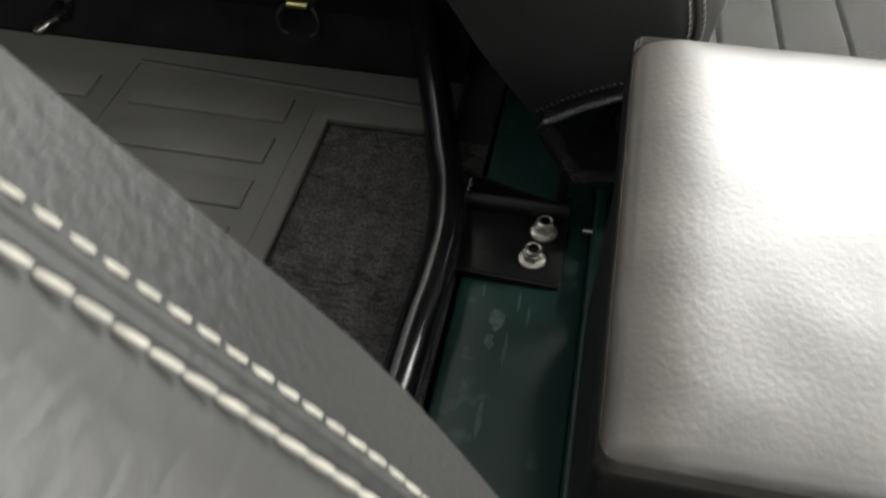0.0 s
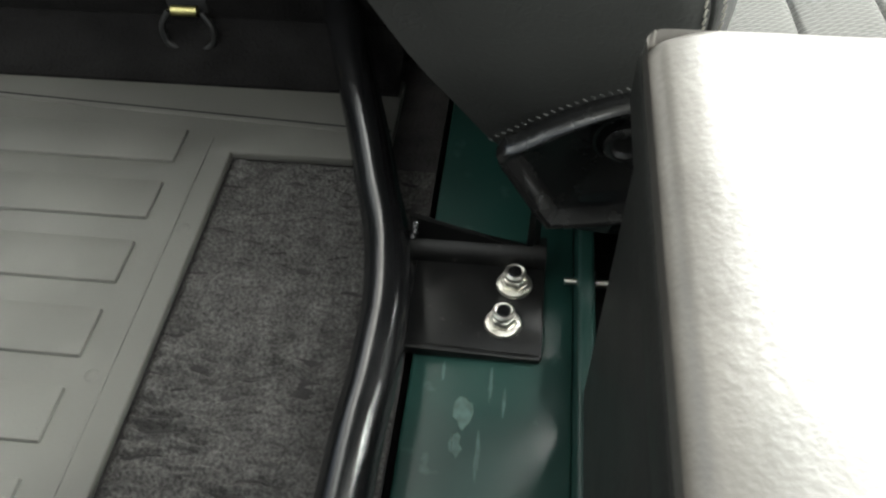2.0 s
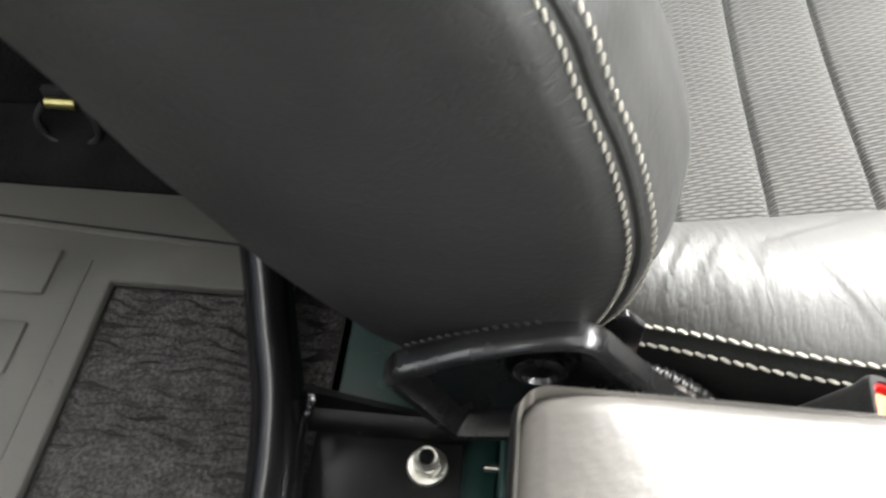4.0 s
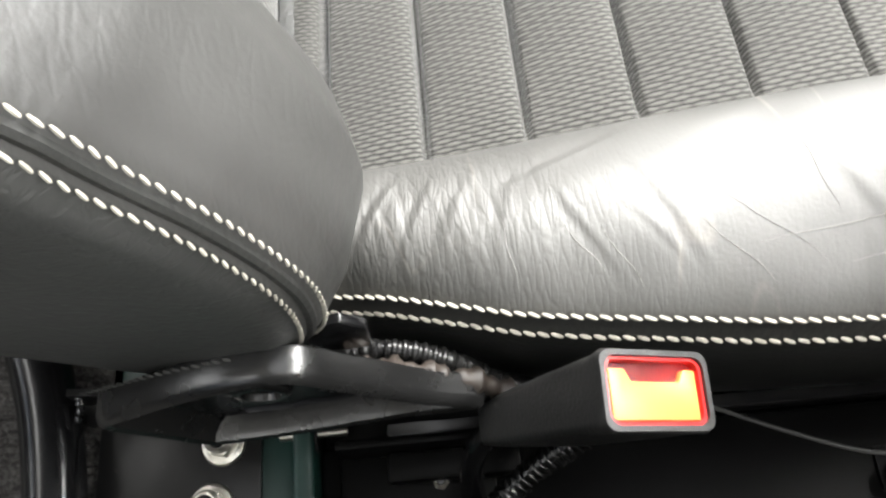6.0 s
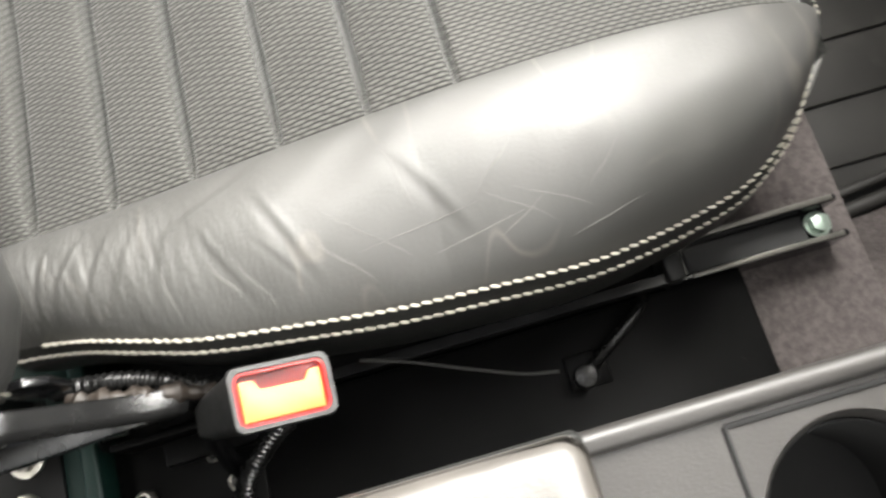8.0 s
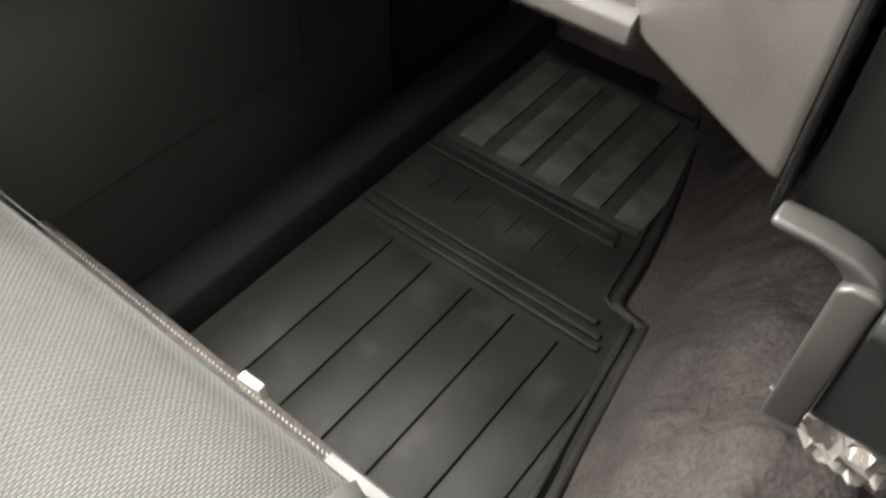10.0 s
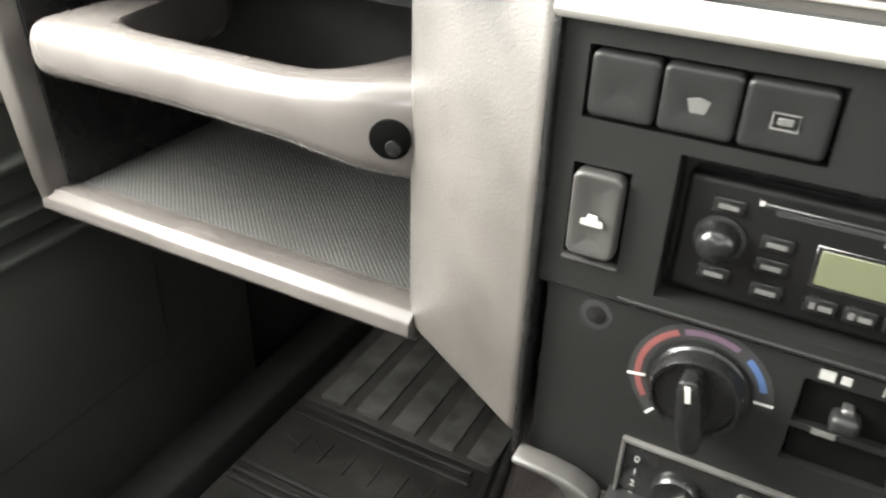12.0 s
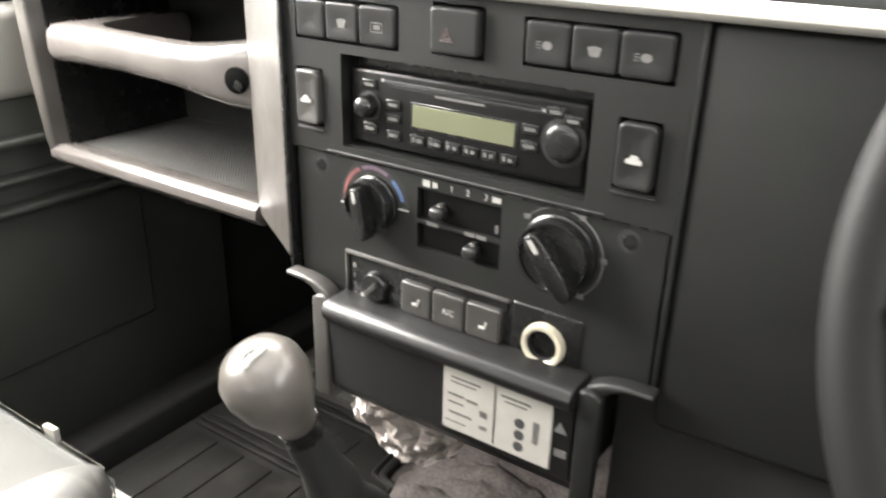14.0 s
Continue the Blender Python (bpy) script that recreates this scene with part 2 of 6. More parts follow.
def dimpled(name, land, pit, scale):
    """A regular grid of small round pits."""
    m = material(name, land, 0.45, vary=0.15, scale=20)
    nt = m.node_tree
    shader = nt.nodes["Principled BSDF"]
    base = shader.inputs["Base Color"].links[0].from_socket
    tc = nt.nodes.new("ShaderNodeTexCoord")
    mp = nt.nodes.new("ShaderNodeMapping")
    mp.inputs["Rotation"].default_value = (0, 0, radians(45))
    nt.links.new(tc.outputs["Object"], mp.inputs["Vector"])
    v = nt.nodes.new("ShaderNodeTexVoronoi")
    v.voronoi_dimensions = "2D"
    v.inputs["Scale"].default_value, v.inputs["Randomness"].default_value = scale, 0.0
    nt.links.new(mp.outputs[0], v.inputs["Vector"])
    r = nt.nodes.new("ShaderNodeMapRange")
    r.inputs["From Min"].default_value, r.inputs["From Max"].default_value = 0.30, 0.42
    nt.links.new(v.outputs["Distance"], r.inputs["Value"])
    mx = nt.nodes.new("ShaderNodeMix")
    mx.data_type = "RGBA"
    nt.links.new(r.outputs[0], mx.inputs["Factor"])
    mx.inputs["A"].default_value = (*pit, 1)
    nt.links.new(base, mx.inputs["B"])
    nt.links.new(mx.outputs["Result"], shader.inputs["Base Color"])
    bp = nt.nodes.new("ShaderNodeBump")
    bp.inputs["Strength"].default_value, bp.inputs["Distance"].default_value = 0.8, 0.001
    nt.links.new(r.outputs[0], bp.inputs["Height"])
    nt.links.new(bp.outputs[0], shader.inputs["Normal"])
    return m


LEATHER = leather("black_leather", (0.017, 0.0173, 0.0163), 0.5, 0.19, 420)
LEATHER.node_tree.nodes["Principled BSDF"].inputs["Specular IOR Level"].default_value = 0.3
LEATHER_WORN = leather("worn_black_leather", (0.050, 0.049, 0.046), 0.56, 0.07, 620, crease=0.16, scratch=0.30)
LEATHER_BACK = leather("soft_black_leather", (0.030, 0.0298, 0.0285), 0.5, 0.08, 520, crease=0.06)
LEATHER_WORN.node_tree.nodes["Principled BSDF"].inputs["Specular IOR Level"].default_value = 0.9
LEATHER_SIDE = leather("wrinkled_black_leather", (0.021, 0.0215, 0.0203), 0.5, 0.15, 420, wrinkle=0.2)
SCRATCH = material("pale_leather_scratch", (0.12, 0.117, 0.110), 0.5, vary=0.3, scale=90)
FABRIC = woven("grey_woven_fabric", (0.066, 0.065, 0.060), 0.0058, 0.0022)
THREAD = material("cream_thread", (0.32, 0.305, 0.26), 0.8, vary=0.2, scale=300)
BODY_GREEN = material("green_body_paint", (0.006, 0.028, 0.023), 0.42, vary=0.25, scale=14, coat=0.08, grain=0.05, grain_scale=90,
                      stain=((0.11, 0.16, 0.145), 42, 0.64, 0.4))
BLACK_PAINT = material("gloss_black_paint", (0.006, 0.006, 0.0065), 0.2, vary=0.3, scale=20, coat=0.15, grain=0.04, grain_scale=60, specular=0.5,
                       stain=((0.06, 0.06, 0.058), 90, 0.69, 0.35))
RUBBER = material("black_rubber", (0.024, 0.0235, 0.022), 0.5, vary=0.25, scale=11, grain=0.15, grain_scale=600,
                  stain=((0.055, 0.052, 0.048), 20, 0.60, 0.5))
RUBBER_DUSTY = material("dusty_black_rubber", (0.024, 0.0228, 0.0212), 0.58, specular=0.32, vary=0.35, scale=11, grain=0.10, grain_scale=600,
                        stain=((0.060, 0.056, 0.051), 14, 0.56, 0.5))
# far mat ribs: pale dust, lightened further for light missing in the footwell
RUBBER_DUSTY_LIT = material("dusty_rubber_lightened", (0.110, 0.106, 0.098), 0.42, vary=0.45, scale=22, grain=0.10, grain_scale=600,
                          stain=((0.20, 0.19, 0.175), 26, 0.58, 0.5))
# far mat panel: same rubber with missing light put into its colour
RUBBER_PANEL_LIT = material("floor_mat_rubber_lightened", (0.060, 0.0575, 0.053), 0.5, vary=0.35, scale=20, grain=0.10, grain_scale=600)
RUBBER_GREY = material("dusty_grey_rubber", (0.092, 0.090, 0.083), 0.62, vary=0.16, scale=9, grain=0.12, grain_scale=600,
                       stain=((0.12, 0.117, 0.108), 16, 0.60, 0.4), specular=0.35)
BOX_CARPET = material("black_wheel_box_carpet", (0.010, 0.0095, 0.0095), 0.95, vary=0.3, scale=30, grain=0.8, grain_scale=330, specular=0.08)
CARPET = material("charcoal_carpet", (0.030, 0.028, 0.028), 0.95, vary=0.35, scale=40, grain=1.0, grain_scale=330, specular=0.15)
PILE = material("charcoal_carpet_pile", (0.060, 0.058, 0.056), 0.95, vary=0.3, scale=60, grain=1.0, grain_scale=520, specular=0.1, speckle=0.4)
PANEL_BLACK = material("satin_black_panel", (0.0035, 0.0035, 0.0035), 0.4, vary=0.3, scale=30, specular=0.09, stain=((0.05, 0.05, 0.048), 160, 0.71, 0.5))
BRACKET_BLACK = material("scratched_black_steel", (0.0045, 0.0045, 0.0045), 0.36, vary=0.4, scale=45, grain=0.05, grain_scale=120, specular=0.3, rough_vary=0.14,
                         stain=((0.075, 0.073, 0.068), 150, 0.66, 0.5))
GREY_CARPET = material("dusty_grey_carpet", (0.072, 0.063, 0.061), 0.95, vary=0.2, scale=14, grain=1.0, grain_scale=260, specular=0.1, speckle=0.2, stain=((0.030, 0.026, 0.024), 16, 0.62, 0.5))
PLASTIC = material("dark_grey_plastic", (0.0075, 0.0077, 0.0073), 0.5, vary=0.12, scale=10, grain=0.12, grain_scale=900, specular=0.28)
DOOR_PLASTIC = material("grained_door_plastic", (0.034, 0.036, 0.032), 0.5, vary=0.15, scale=8, grain=0.15, grain_scale=700)
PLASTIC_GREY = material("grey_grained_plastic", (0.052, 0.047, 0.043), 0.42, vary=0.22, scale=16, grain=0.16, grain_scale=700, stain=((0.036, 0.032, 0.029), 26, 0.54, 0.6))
PLASTIC_BLACK = material("black_plastic", (0.0065, 0.0065, 0.0065), 0.26, vary=0.2, scale=20, grain=0.06, grain_scale=900, specular=0.4)
RECLINER_BLACK = material("glossy_black_moulding", (0.0065, 0.0065, 0.0065), 0.26, vary=0.2, scale=20, grain=0.04, grain_scale=700, specular=0.6)
WHEEL_LEATHER = leather("dark_wheel_leather", (0.006, 0.006, 0.006), 0.6, 0.08, 300)
WHEEL_LEATHER.node_tree.nodes["Principled BSDF"].inputs["Specular IOR Level"].default_value = 0.13
STEEL = material("zinc_plated_steel", (0.62, 0.60, 0.54), 0.32, metal=1.0, vary=0.15, scale=60, rough_vary=0.12, stain=((0.25, 0.22, 0.17), 120, 0.62, 0.5))
BOLT_GREEN = material("pale_green_zinc", (0.34, 0.42, 0.36), 0.4, metal=0.8, vary=0.25, scale=120)
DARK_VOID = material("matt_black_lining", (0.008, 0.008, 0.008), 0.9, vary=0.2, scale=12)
HOLE_SHADE = material("recess_shade_black", (0.0015, 0.0015, 0.0015), 0.6, vary=0.2, scale=40, specular=0.05)
HEADLINER = material("pale_headlining", (0.5, 0.49, 0.46), 0.9, vary=0.08, scale=20, grain=0.2, grain_scale=200)
ORANGE = material("orange_red_plastic", (0.95, 0.22, 0.06), 0.4, vary=0.06, scale=30)


# black lid leather with window light put into its base colour
LEATHER_LID_LIT = material("lightened_lid_leather", (0.070, 0.064, 0.057), 0.40, vary=0.25, scale=30, grain=0.11, grain_scale=380, rough_vary=0.06, specular=1.0)
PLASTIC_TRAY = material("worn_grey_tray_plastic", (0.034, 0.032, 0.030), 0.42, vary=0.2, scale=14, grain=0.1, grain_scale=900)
# pale trim; on dash edge and door rail it carries the window light
PLASTIC_TOP = material("pale_lit_dash_plastic", (0.27, 0.26, 0.24), 0.35, vary=0.10, scale=8, grain=0.1, grain_scale=800)
CORNER_GREY = material("grey_corner_plastic", (0.115, 0.112, 0.105), 0.5, vary=0.2, scale=30)
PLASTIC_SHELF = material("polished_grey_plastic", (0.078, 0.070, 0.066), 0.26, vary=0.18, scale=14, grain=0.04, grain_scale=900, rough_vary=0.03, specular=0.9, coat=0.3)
SHELF_MAT = dimpled("dimpled_rubber", (0.070, 0.068, 0.065), (0.006, 0.006, 0.006), 330)
SWITCH = material("charcoal_switch_plastic", (0.0115, 0.0115, 0.0115), 0.34, vary=0.1, scale=30, grain=0.08, grain_scale=900, specular=0.35)
SWITCH_WORN = material("worn_switch_plastic", (0.055, 0.053, 0.050), 0.34, vary=0.25, scale=60)
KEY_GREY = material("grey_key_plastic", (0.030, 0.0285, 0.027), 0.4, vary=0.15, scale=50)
RADIO_BLACK = material("radio_black_plastic", (0.0042, 0.0042, 0.0042), 0.34, vary=0.15, scale=30, specular=0.2)
DISPLAY = material("pale_green_display", (0.088, 0.092, 0.054), 0.5, vary=0.02, scale=30, rough_vary=0.0, specular=0.3)
WHITE_PRINT = material("white_print", (0.28, 0.275, 0.26), 0.6, vary=0.1, scale=200)
GREY_PRINT = material("grey_print", (0.080, 0.078, 0.075), 0.6, vary=0.15, scale=200)
BLACK_PRINT = material("black_print", (0.03, 0.03, 0.03), 0.6, vary=0.1, scale=200)
RED_PRINT = material("red_print", (0.12, 0.034, 0.032), 0.6, vary=0.1, scale=200)
FAINT_RED = material("faint_red_print", (0.034, 0.020, 0.019), 0.6, vary=0.1, scale=200)
BLUE_PRINT = material("blue_print", (0.03, 0.060, 0.135), 0.6, vary=0.1, scale=200)
BLUE_RED_PRINT = material("violet_print", (0.065, 0.038, 0.06), 0.6, vary=0.1, scale=200)
WHITE_LABEL = material("white_label", (0.28, 0.268, 0.248), 0.45, vary=0.06, scale=60)
RING_WHITE = material("cream_ring_plastic", (0.36, 0.33, 0.26), 0.35, vary=0.08, scale=90)
KNOB = leather("worn_grey_knob_leather", (0.055, 0.050, 0.045), 0.30, 0.10, 420, scratch=0.25)
# gaiter rings: black rubber lightened to carry its bright highlights
RUBBER_RING_LIT = material("glossy_rubber_lightened", (0.06, 0.058, 0.055), 0.26, vary=0.15, scale=20)
BRASS = material("yellow_zinc", (0.55, 0.50, 0.22), 0.35, metal=1.0, vary=0.15, scale=60)
DARK_STEEL = material("dark_steel", (0.018, 0.018, 0.018), 0.55, metal=0.3, vary=0.2, scale=60)
BUCKLE = material("scuffed_black_plastic", (0.015, 0.015, 0.015), 0.38, vary=0.25, scale=50, grain=0.15, grain_scale=700, stain=((0.12, 0.12, 0.12), 160, 0.68, 0.5))
RED_PLASTIC = material("deep_red_plastic", (0.45, 0.02, 0.02), 0.35, vary=0.1, scale=40)
GREY_WIRE = material("grey_wire", (0.05, 0.05, 0.048), 0.5, vary=0.1, scale=80)
TAPE = material("brown_tape", (0.024, 0.018, 0.014), 0.55, vary=0.4, scale=120)
RAIL_HIGHLIGHT = material("rail_highlight_steel", (0.12, 0.115, 0.105), 0.42, metal=0.7, vary=0.3, scale=50)
SCUFF = material("pale_scuff", (0.040, 0.075, 0.066), 0.6, vary=0.4, scale=160)
BAG = material("crumpled_clear_plastic", (0.22, 0.195, 0.18), 0.25, vary=0.25, scale=30, coat=0.4)


# ---- mesh helpers ----
def link(name, bm, mat, parent=None, label="", smooth=True):
    me = bpy.data.meshes.new(name)
    bm.to_mesh(me)
    bm.free()
    me.materials.append(mat)
    if smooth:
        me.shade_smooth()
        me.set_sharp_from_angle(angle=radians(38))
    ob = new(name, me)
    if parent:
        ob.parent = parent
    if label:
        ob["label"] = label
    return ob


def part(name, bm, mat, parent, label="", smooth=True):
    return link(name, bm, mat, parent, label, smooth)


def thing(name, label, category, group="", kind="", at=(0, 0, 0)):
    ob = new(name)
    ob.location = at
    return tagged(ob, label, category, group, kind)


def structure(name, bm, mat, label="", smooth=True):
    return tagged(link(name, bm, mat, None, label, smooth), kind="structure", category=name.split("_")[0])


def box(x0, x1, y0, y1, z0, z1, bevel=0.0, seg=2, bm=None):
    bm = bm or bmesh.new()
    made = bmesh.ops.create_cube(bm, size=1.0)["verts"]
    for v in made:
        v.co = Vector(((x0 + x1) / 2 + v.co.x * (x1 - x0), (y0 + y1) / 2 + v.co.y * (y1 - y0), (z0 + z1) / 2 + v.co.z * (z1 - z0)))
    if bevel:
        edges = list({e for v in made for e in v.link_edges})
        bmesh.ops.bevel(bm, geom=edges, offset=bevel, segments=seg, affect="EDGES", profile=0.5, clamp_overlap=True)
    return bm


def prism(outline, axis, a, b, bevel=0.0, seg=2):
    """A slab: the outline, in the two other axes in order, pushed from a to b along the axis."""
    bm = bmesh.new()

    def place(p, h):
        return {"x": (h, p[0], p[1]), "y": (p[0], h, p[1]), "z": (p[0], p[1], h)}[axis]

    lo = [bm.verts.new(place(p, a)) for p in outline]
    hi = [bm.verts.new(place(p, b)) for p in outline]
    bm.faces.new(lo), bm.faces.new(hi)
    for i in range(len(lo)):
        j = (i + 1) % len(lo)
        bm.faces.new((lo[i], lo[j], hi[j], hi[i]))
    bmesh.ops.recalc_face_normals(bm, faces=bm.faces)
    if bevel:
        bmesh.ops.bevel(bm, geom=bm.edges[:], offset=bevel, segments=seg, affect="EDGES", profile=0.5, clamp_overlap=True)
    return bm


def loft(rings, closed=True, caps=True, bm=None, tidy=True):
    bm = bm or bmesh.new()
    rows = [[bm.verts.new(p) for p in ring] for ring in rings]
    n = len(rows[0])
    for a, b in zip(rows, rows[1:]):
        for i in range(n if closed else n - 1):
            j = (i + 1) % n
            bm.faces.new((a[i], a[j], b[j], b[i]))
    if caps and closed:
        bm.faces.new(rows[0][::-1]), bm.faces.new(rows[-1])
    if tidy:
        bmesh.ops.recalc_face_normals(bm, faces=bm.faces)
    return bm


def smooth_path(points, steps=8):
    """Catmull-Rom through the points."""
    p = [Vector(q) for q in points]
    p = [2 * p[0] - p[1], *p, 2 * p[-1] - p[-2]]
    out = []
    for i in range(1, len(p) - 2):
        for k in range(steps):
            t = k / steps
            a, b, c, d = p[i - 1 : i + 3]
            out.append(0.5 * (2 * b + (c - a) * t + (2 * a - 5 * b + 4 * c - d) * t * t + (3 * b - a - 3 * c + d) * t ** 3))
    out.append(p[-2])
    return out


def sweep(points, radius, sides=16, caps=True, bm=None, flat=1.0):
    """A round bar along points; radius may be a function of the step's share."""
    bm = bm or bmesh.new()
    pts = [Vector(p) for p in points]
    rings, up = [], Vector((0.13, 0.21, 0.97))
    for i, p in enumerate(pts):
        d = (pts[min(i + 1, len(pts) - 1)] - pts[max(i - 1, 0)]).normalized()
        s = d.cross(up).normalized()
        u = s.cross(d).normalized()
        up = u
        r = radius(i / (len(pts) - 1)) if callable(radius) else radius
        rings.append([p + r * (math.cos(a) * s + flat * math.sin(a) * u) for a in (2 * math.pi * k / sides for k in range(sides))])
    return loft(rings, True, caps, bm)


def lathe(profile, at, axis=(0, 0, 1), sides=24, bm=None):
    """Turned shape: profile of (radius, height along the axis)."""
    bm = bm or bmesh.new()
    q = Vector(axis).to_track_quat("Z", "Y")
    rings = [[Vector(at) + q @ Vector((r * math.cos(a), r * math.sin(a), h)) for a in (2 * math.pi * k / sides for k in range(sides))]
             for r, h in profile]
    return loft(rings, True, True, bm)


def sheet(f, nu, nv, thick=0.0):
    """A surface f(u, v), u and v from 0 to 1."""
    bm = bmesh.new()
    g = [[bm.verts.new(f(i / nu, j / nv)) for j in range(nv + 1)] for i in range(nu + 1)]
    for i in range(nu):
        for j in range(nv):
            bm.faces.new((g[i][j], g[i + 1][j], g[i + 1][j + 1], g[i][j + 1]))
    bmesh.ops.recalc_face_normals(bm, faces=bm.faces)
    if thick:
        bmesh.ops.solidify(bm, geom=bm.faces[:], thickness=thick)
    return bm


def stitch_row(points, pitch=0.0041, length=0.0038, r=0.00053, normal=(0, 0, 1), slant=0.30):
    """Thread stitches along a path."""
    pts = [Vector(p) for p in points]
    bm = bmesh.new()
    dist, want = 0.0, 0.0
    for a, b in zip(pts, pts[1:]):
        seg = (b - a).length
        while want <= dist + seg and seg > 0:
            c = a.lerp(b, (want - dist) / seg)
            d = (b - a).normalized()
            n = Vector(normal)
            side = d.cross(n).normalized()
            d2 = (d + slant * side).normalized()
            side = d2.cross(n).normalized()
            up = side.cross(d2)
            rings = []
            for h, k in ((-0.5, 0.3), (-0.36, 0.85), (0.0, 1.05), (0.36, 0.85), (0.5, 0.3)):
                rings.append([c + d2 * h * length + k * r * (math.cos(q) * side + math.sin(q) * up) for q in (0.0, 1.257, 2.513, 3.77, 5.027)])
            loft(rings, True, True, bm, False)
            want += pitch
        dist += seg
    bmesh.ops.recalc_face_normals(bm, faces=bm.faces)
    return bm

# ---- the cabin shell ----
LEDGE = 0.2005
structure("floor", box(-0.74, 0.74, 0.60, 1.45, -0.05, -0.008), GREY_CARPET, "front cabin floor with dusty grey carpet")
structure("floor_rear", box(-0.74, 0.74, -1.45, 0.062, 0.12, 0.198), CARPET, "flat load floor behind the seats")
# the opening over the seats is added to go with the overhead fill lamp
def ceiling():
    bm = box(-0.76, 0.76, -1.5, -0.02, 1.42, 1.45)
    box(-0.76, 0.76, 0.78, 1.10, 1.42, 1.45, bm=bm)
    box(-0.76, -0.46, -0.02, 0.78, 1.42, 1.45, bm=bm)
    box(0.46, 0.76, -0.02, 0.78, 1.42, 1.45, bm=bm)
    structure("ceiling", bm, HEADLINER, "pale headlining with an opening added for the overhead fill")
ceiling()
structure("wall_rear", box(-0.76, 0.76, -1.50, -1.46, 0.1, 0.95), PLASTIC, "dark lining behind the load floor")
structure("bulkhead", box(-0.74, 0.74, 1.42, 1.46, -0.05, 0.80), GREY_CARPET, "carpeted bulkhead at the front of the footwell")
for s, side in ((-1, "passenger"), (1, "driver")):
    structure("wall_" + side, box(min(s * .745, s * .775), max(s * .745, s * .775), -1.48, 1.44, -0.05, 0.74), DARK_VOID, "dark lower cabin side")
    structure("pillar_" + side, box(min(s * .73, s * .775), max(s * .73, s * .775), -0.16, -0.02, 0.74, 1.42, 0.012), PLASTIC, "dark door pillar")
    structure("header_" + side, box(min(s * .73, s * .775), max(s * .73, s * .775), -1.48, 1.10, 1.33, 1.42), PLASTIC, "dark roof rail")
    structure("wheel_box_" + side, box(min(s * .40, s * .745), max(s * .40, s * .745), -1.45, 0.03, 0.195, 0.47, 0.012), BOX_CARPET, "black carpeted wheel box")
    structure("screen_post_" + side, prism([(1.06, .70), (1.13, .70), (1.04, 1.42), (0.97, 1.42)], "x", s * .70, s * .77), PLASTIC, "dark windscreen post")

structure("cowl", box(-0.745, 0.745, 1.10, 1.46, 0.735, 0.80), DARK_VOID, "dark scuttle panel below the windscreen")

# seat box: a green ledge behind, black box between the seats
def seat_box():
    ledge = structure("seat_box", box(-0.74, 0.74, 0.066, 0.157, 0.0, LEDGE, 0.003), BODY_GREEN, "dark green painted seat box ledge with scratches")
    structure("seat_box_front", box(-0.74, 0.74, 0.168, 0.628, 0.0, 0.190, 0.006), GREY_CARPET, "carpet covered seat box")
    for k, (x, y, w, h) in enumerate(((-.099, .099, .010, .006), (-.080, .096, .008, .004), (-.076, .108, .014, .0016), (-.118, .112, .012, .0012), (-.02, .10, .02, .002), (-.125, .085, .007, .0012), (-.108, .120, .010, .001))):
        rnd = random.Random(k)
        out = [(x + w * math.cos(a) * (.55 + .6 * rnd.random()), y + h * math.sin(a) * (.5 + .7 * rnd.random())) for a in (2 * math.pi * i / 14 for i in range(14))]
        sm = link("scuff_mark", prism(out, "z", LEDGE - .001, LEDGE + .00025), SCUFF)
        sm.parent = ledge
    structure("seat_box_flange", box(-0.74, 0.74, 0.157, 0.167, 0.0, 0.222, 0.0025, 3), BODY_GREEN, "upright green painted flange of the seat box")
    structure("seat_box_side", box(-0.34, -0.1785, 0.1675, 0.50, 0.1, 0.198, 0.003), PANEL_BLACK, "black painted seat box below the seat rail")
    structure("seat_box_centre", box(-0.178, 0.178, 0.1675, 0.545, 0.1, 0.204, 0.003), PANEL_BLACK, "gloss black centre panel of the seat box")
    prof = [(-.36, -.012), (-.25, -.012), (-.216, -.006), (-.195, .035), (-.170, .10), (-.138, .155), (-.09, .182), (0, .190), (.09, .182), (.138, .155), (.170, .10), (.195, .035), (.216, -.006), (.25, -.012), (.36, -.012)]

    def f(u, v):
        k = v * 14
        i = min(int(k), 13)
        x = prof[i][0] + (prof[i + 1][0] - prof[i][0]) * (k - i)
        z = prof[i][1] + (prof[i + 1][1] - prof[i][1]) * (k - i)
        y = .60 + .84 * u
        wide = 1 + .19 * max(0, (y - .70) / .30) + .35 * max(0, (y - 1.0) / .4)
        z += (.026 * noise.noise((x * 11 + y * 5, y * 9 - x * 4, 1)) + .0030 * noise.noise((x * 45, y * 45, 11)) + .0028 * noise.noise((x * 90, y * 90, 6)) + .0018 * noise.noise((x * 190, y * 190, 3))) * min(1, max(0, (.205 - abs(x)) / .04))
        lump = (.015 * noise.noise((x * 15 + y * 12, y * 24 - x * 9, 4)) + .005 * noise.noise((x * 38, y * 42, 8))) * min(1, max(0, (.215 - abs(x)) / .04))
        z += lump
        if x < 0:
            swell = max(0, 1 - ((y - .775) / .105) ** 2)
            z += swell * (.025 * math.exp(-((x + .106) / .016) ** 2) - .007 * math.exp(-((x + .134) / .011) ** 2))
        x += math.copysign(.6 * lump, x) * min(1, abs(x) / .1)
        return Vector((x * (1 + (wide - 1) * min(1, max(0, (abs(x) - .085) / .03))), y, z))
    structure("tunnel", sheet(f, 330, 280, .004), GREY_CARPET, "rumpled grey carpet over the gearbox tunnel")
seat_box()


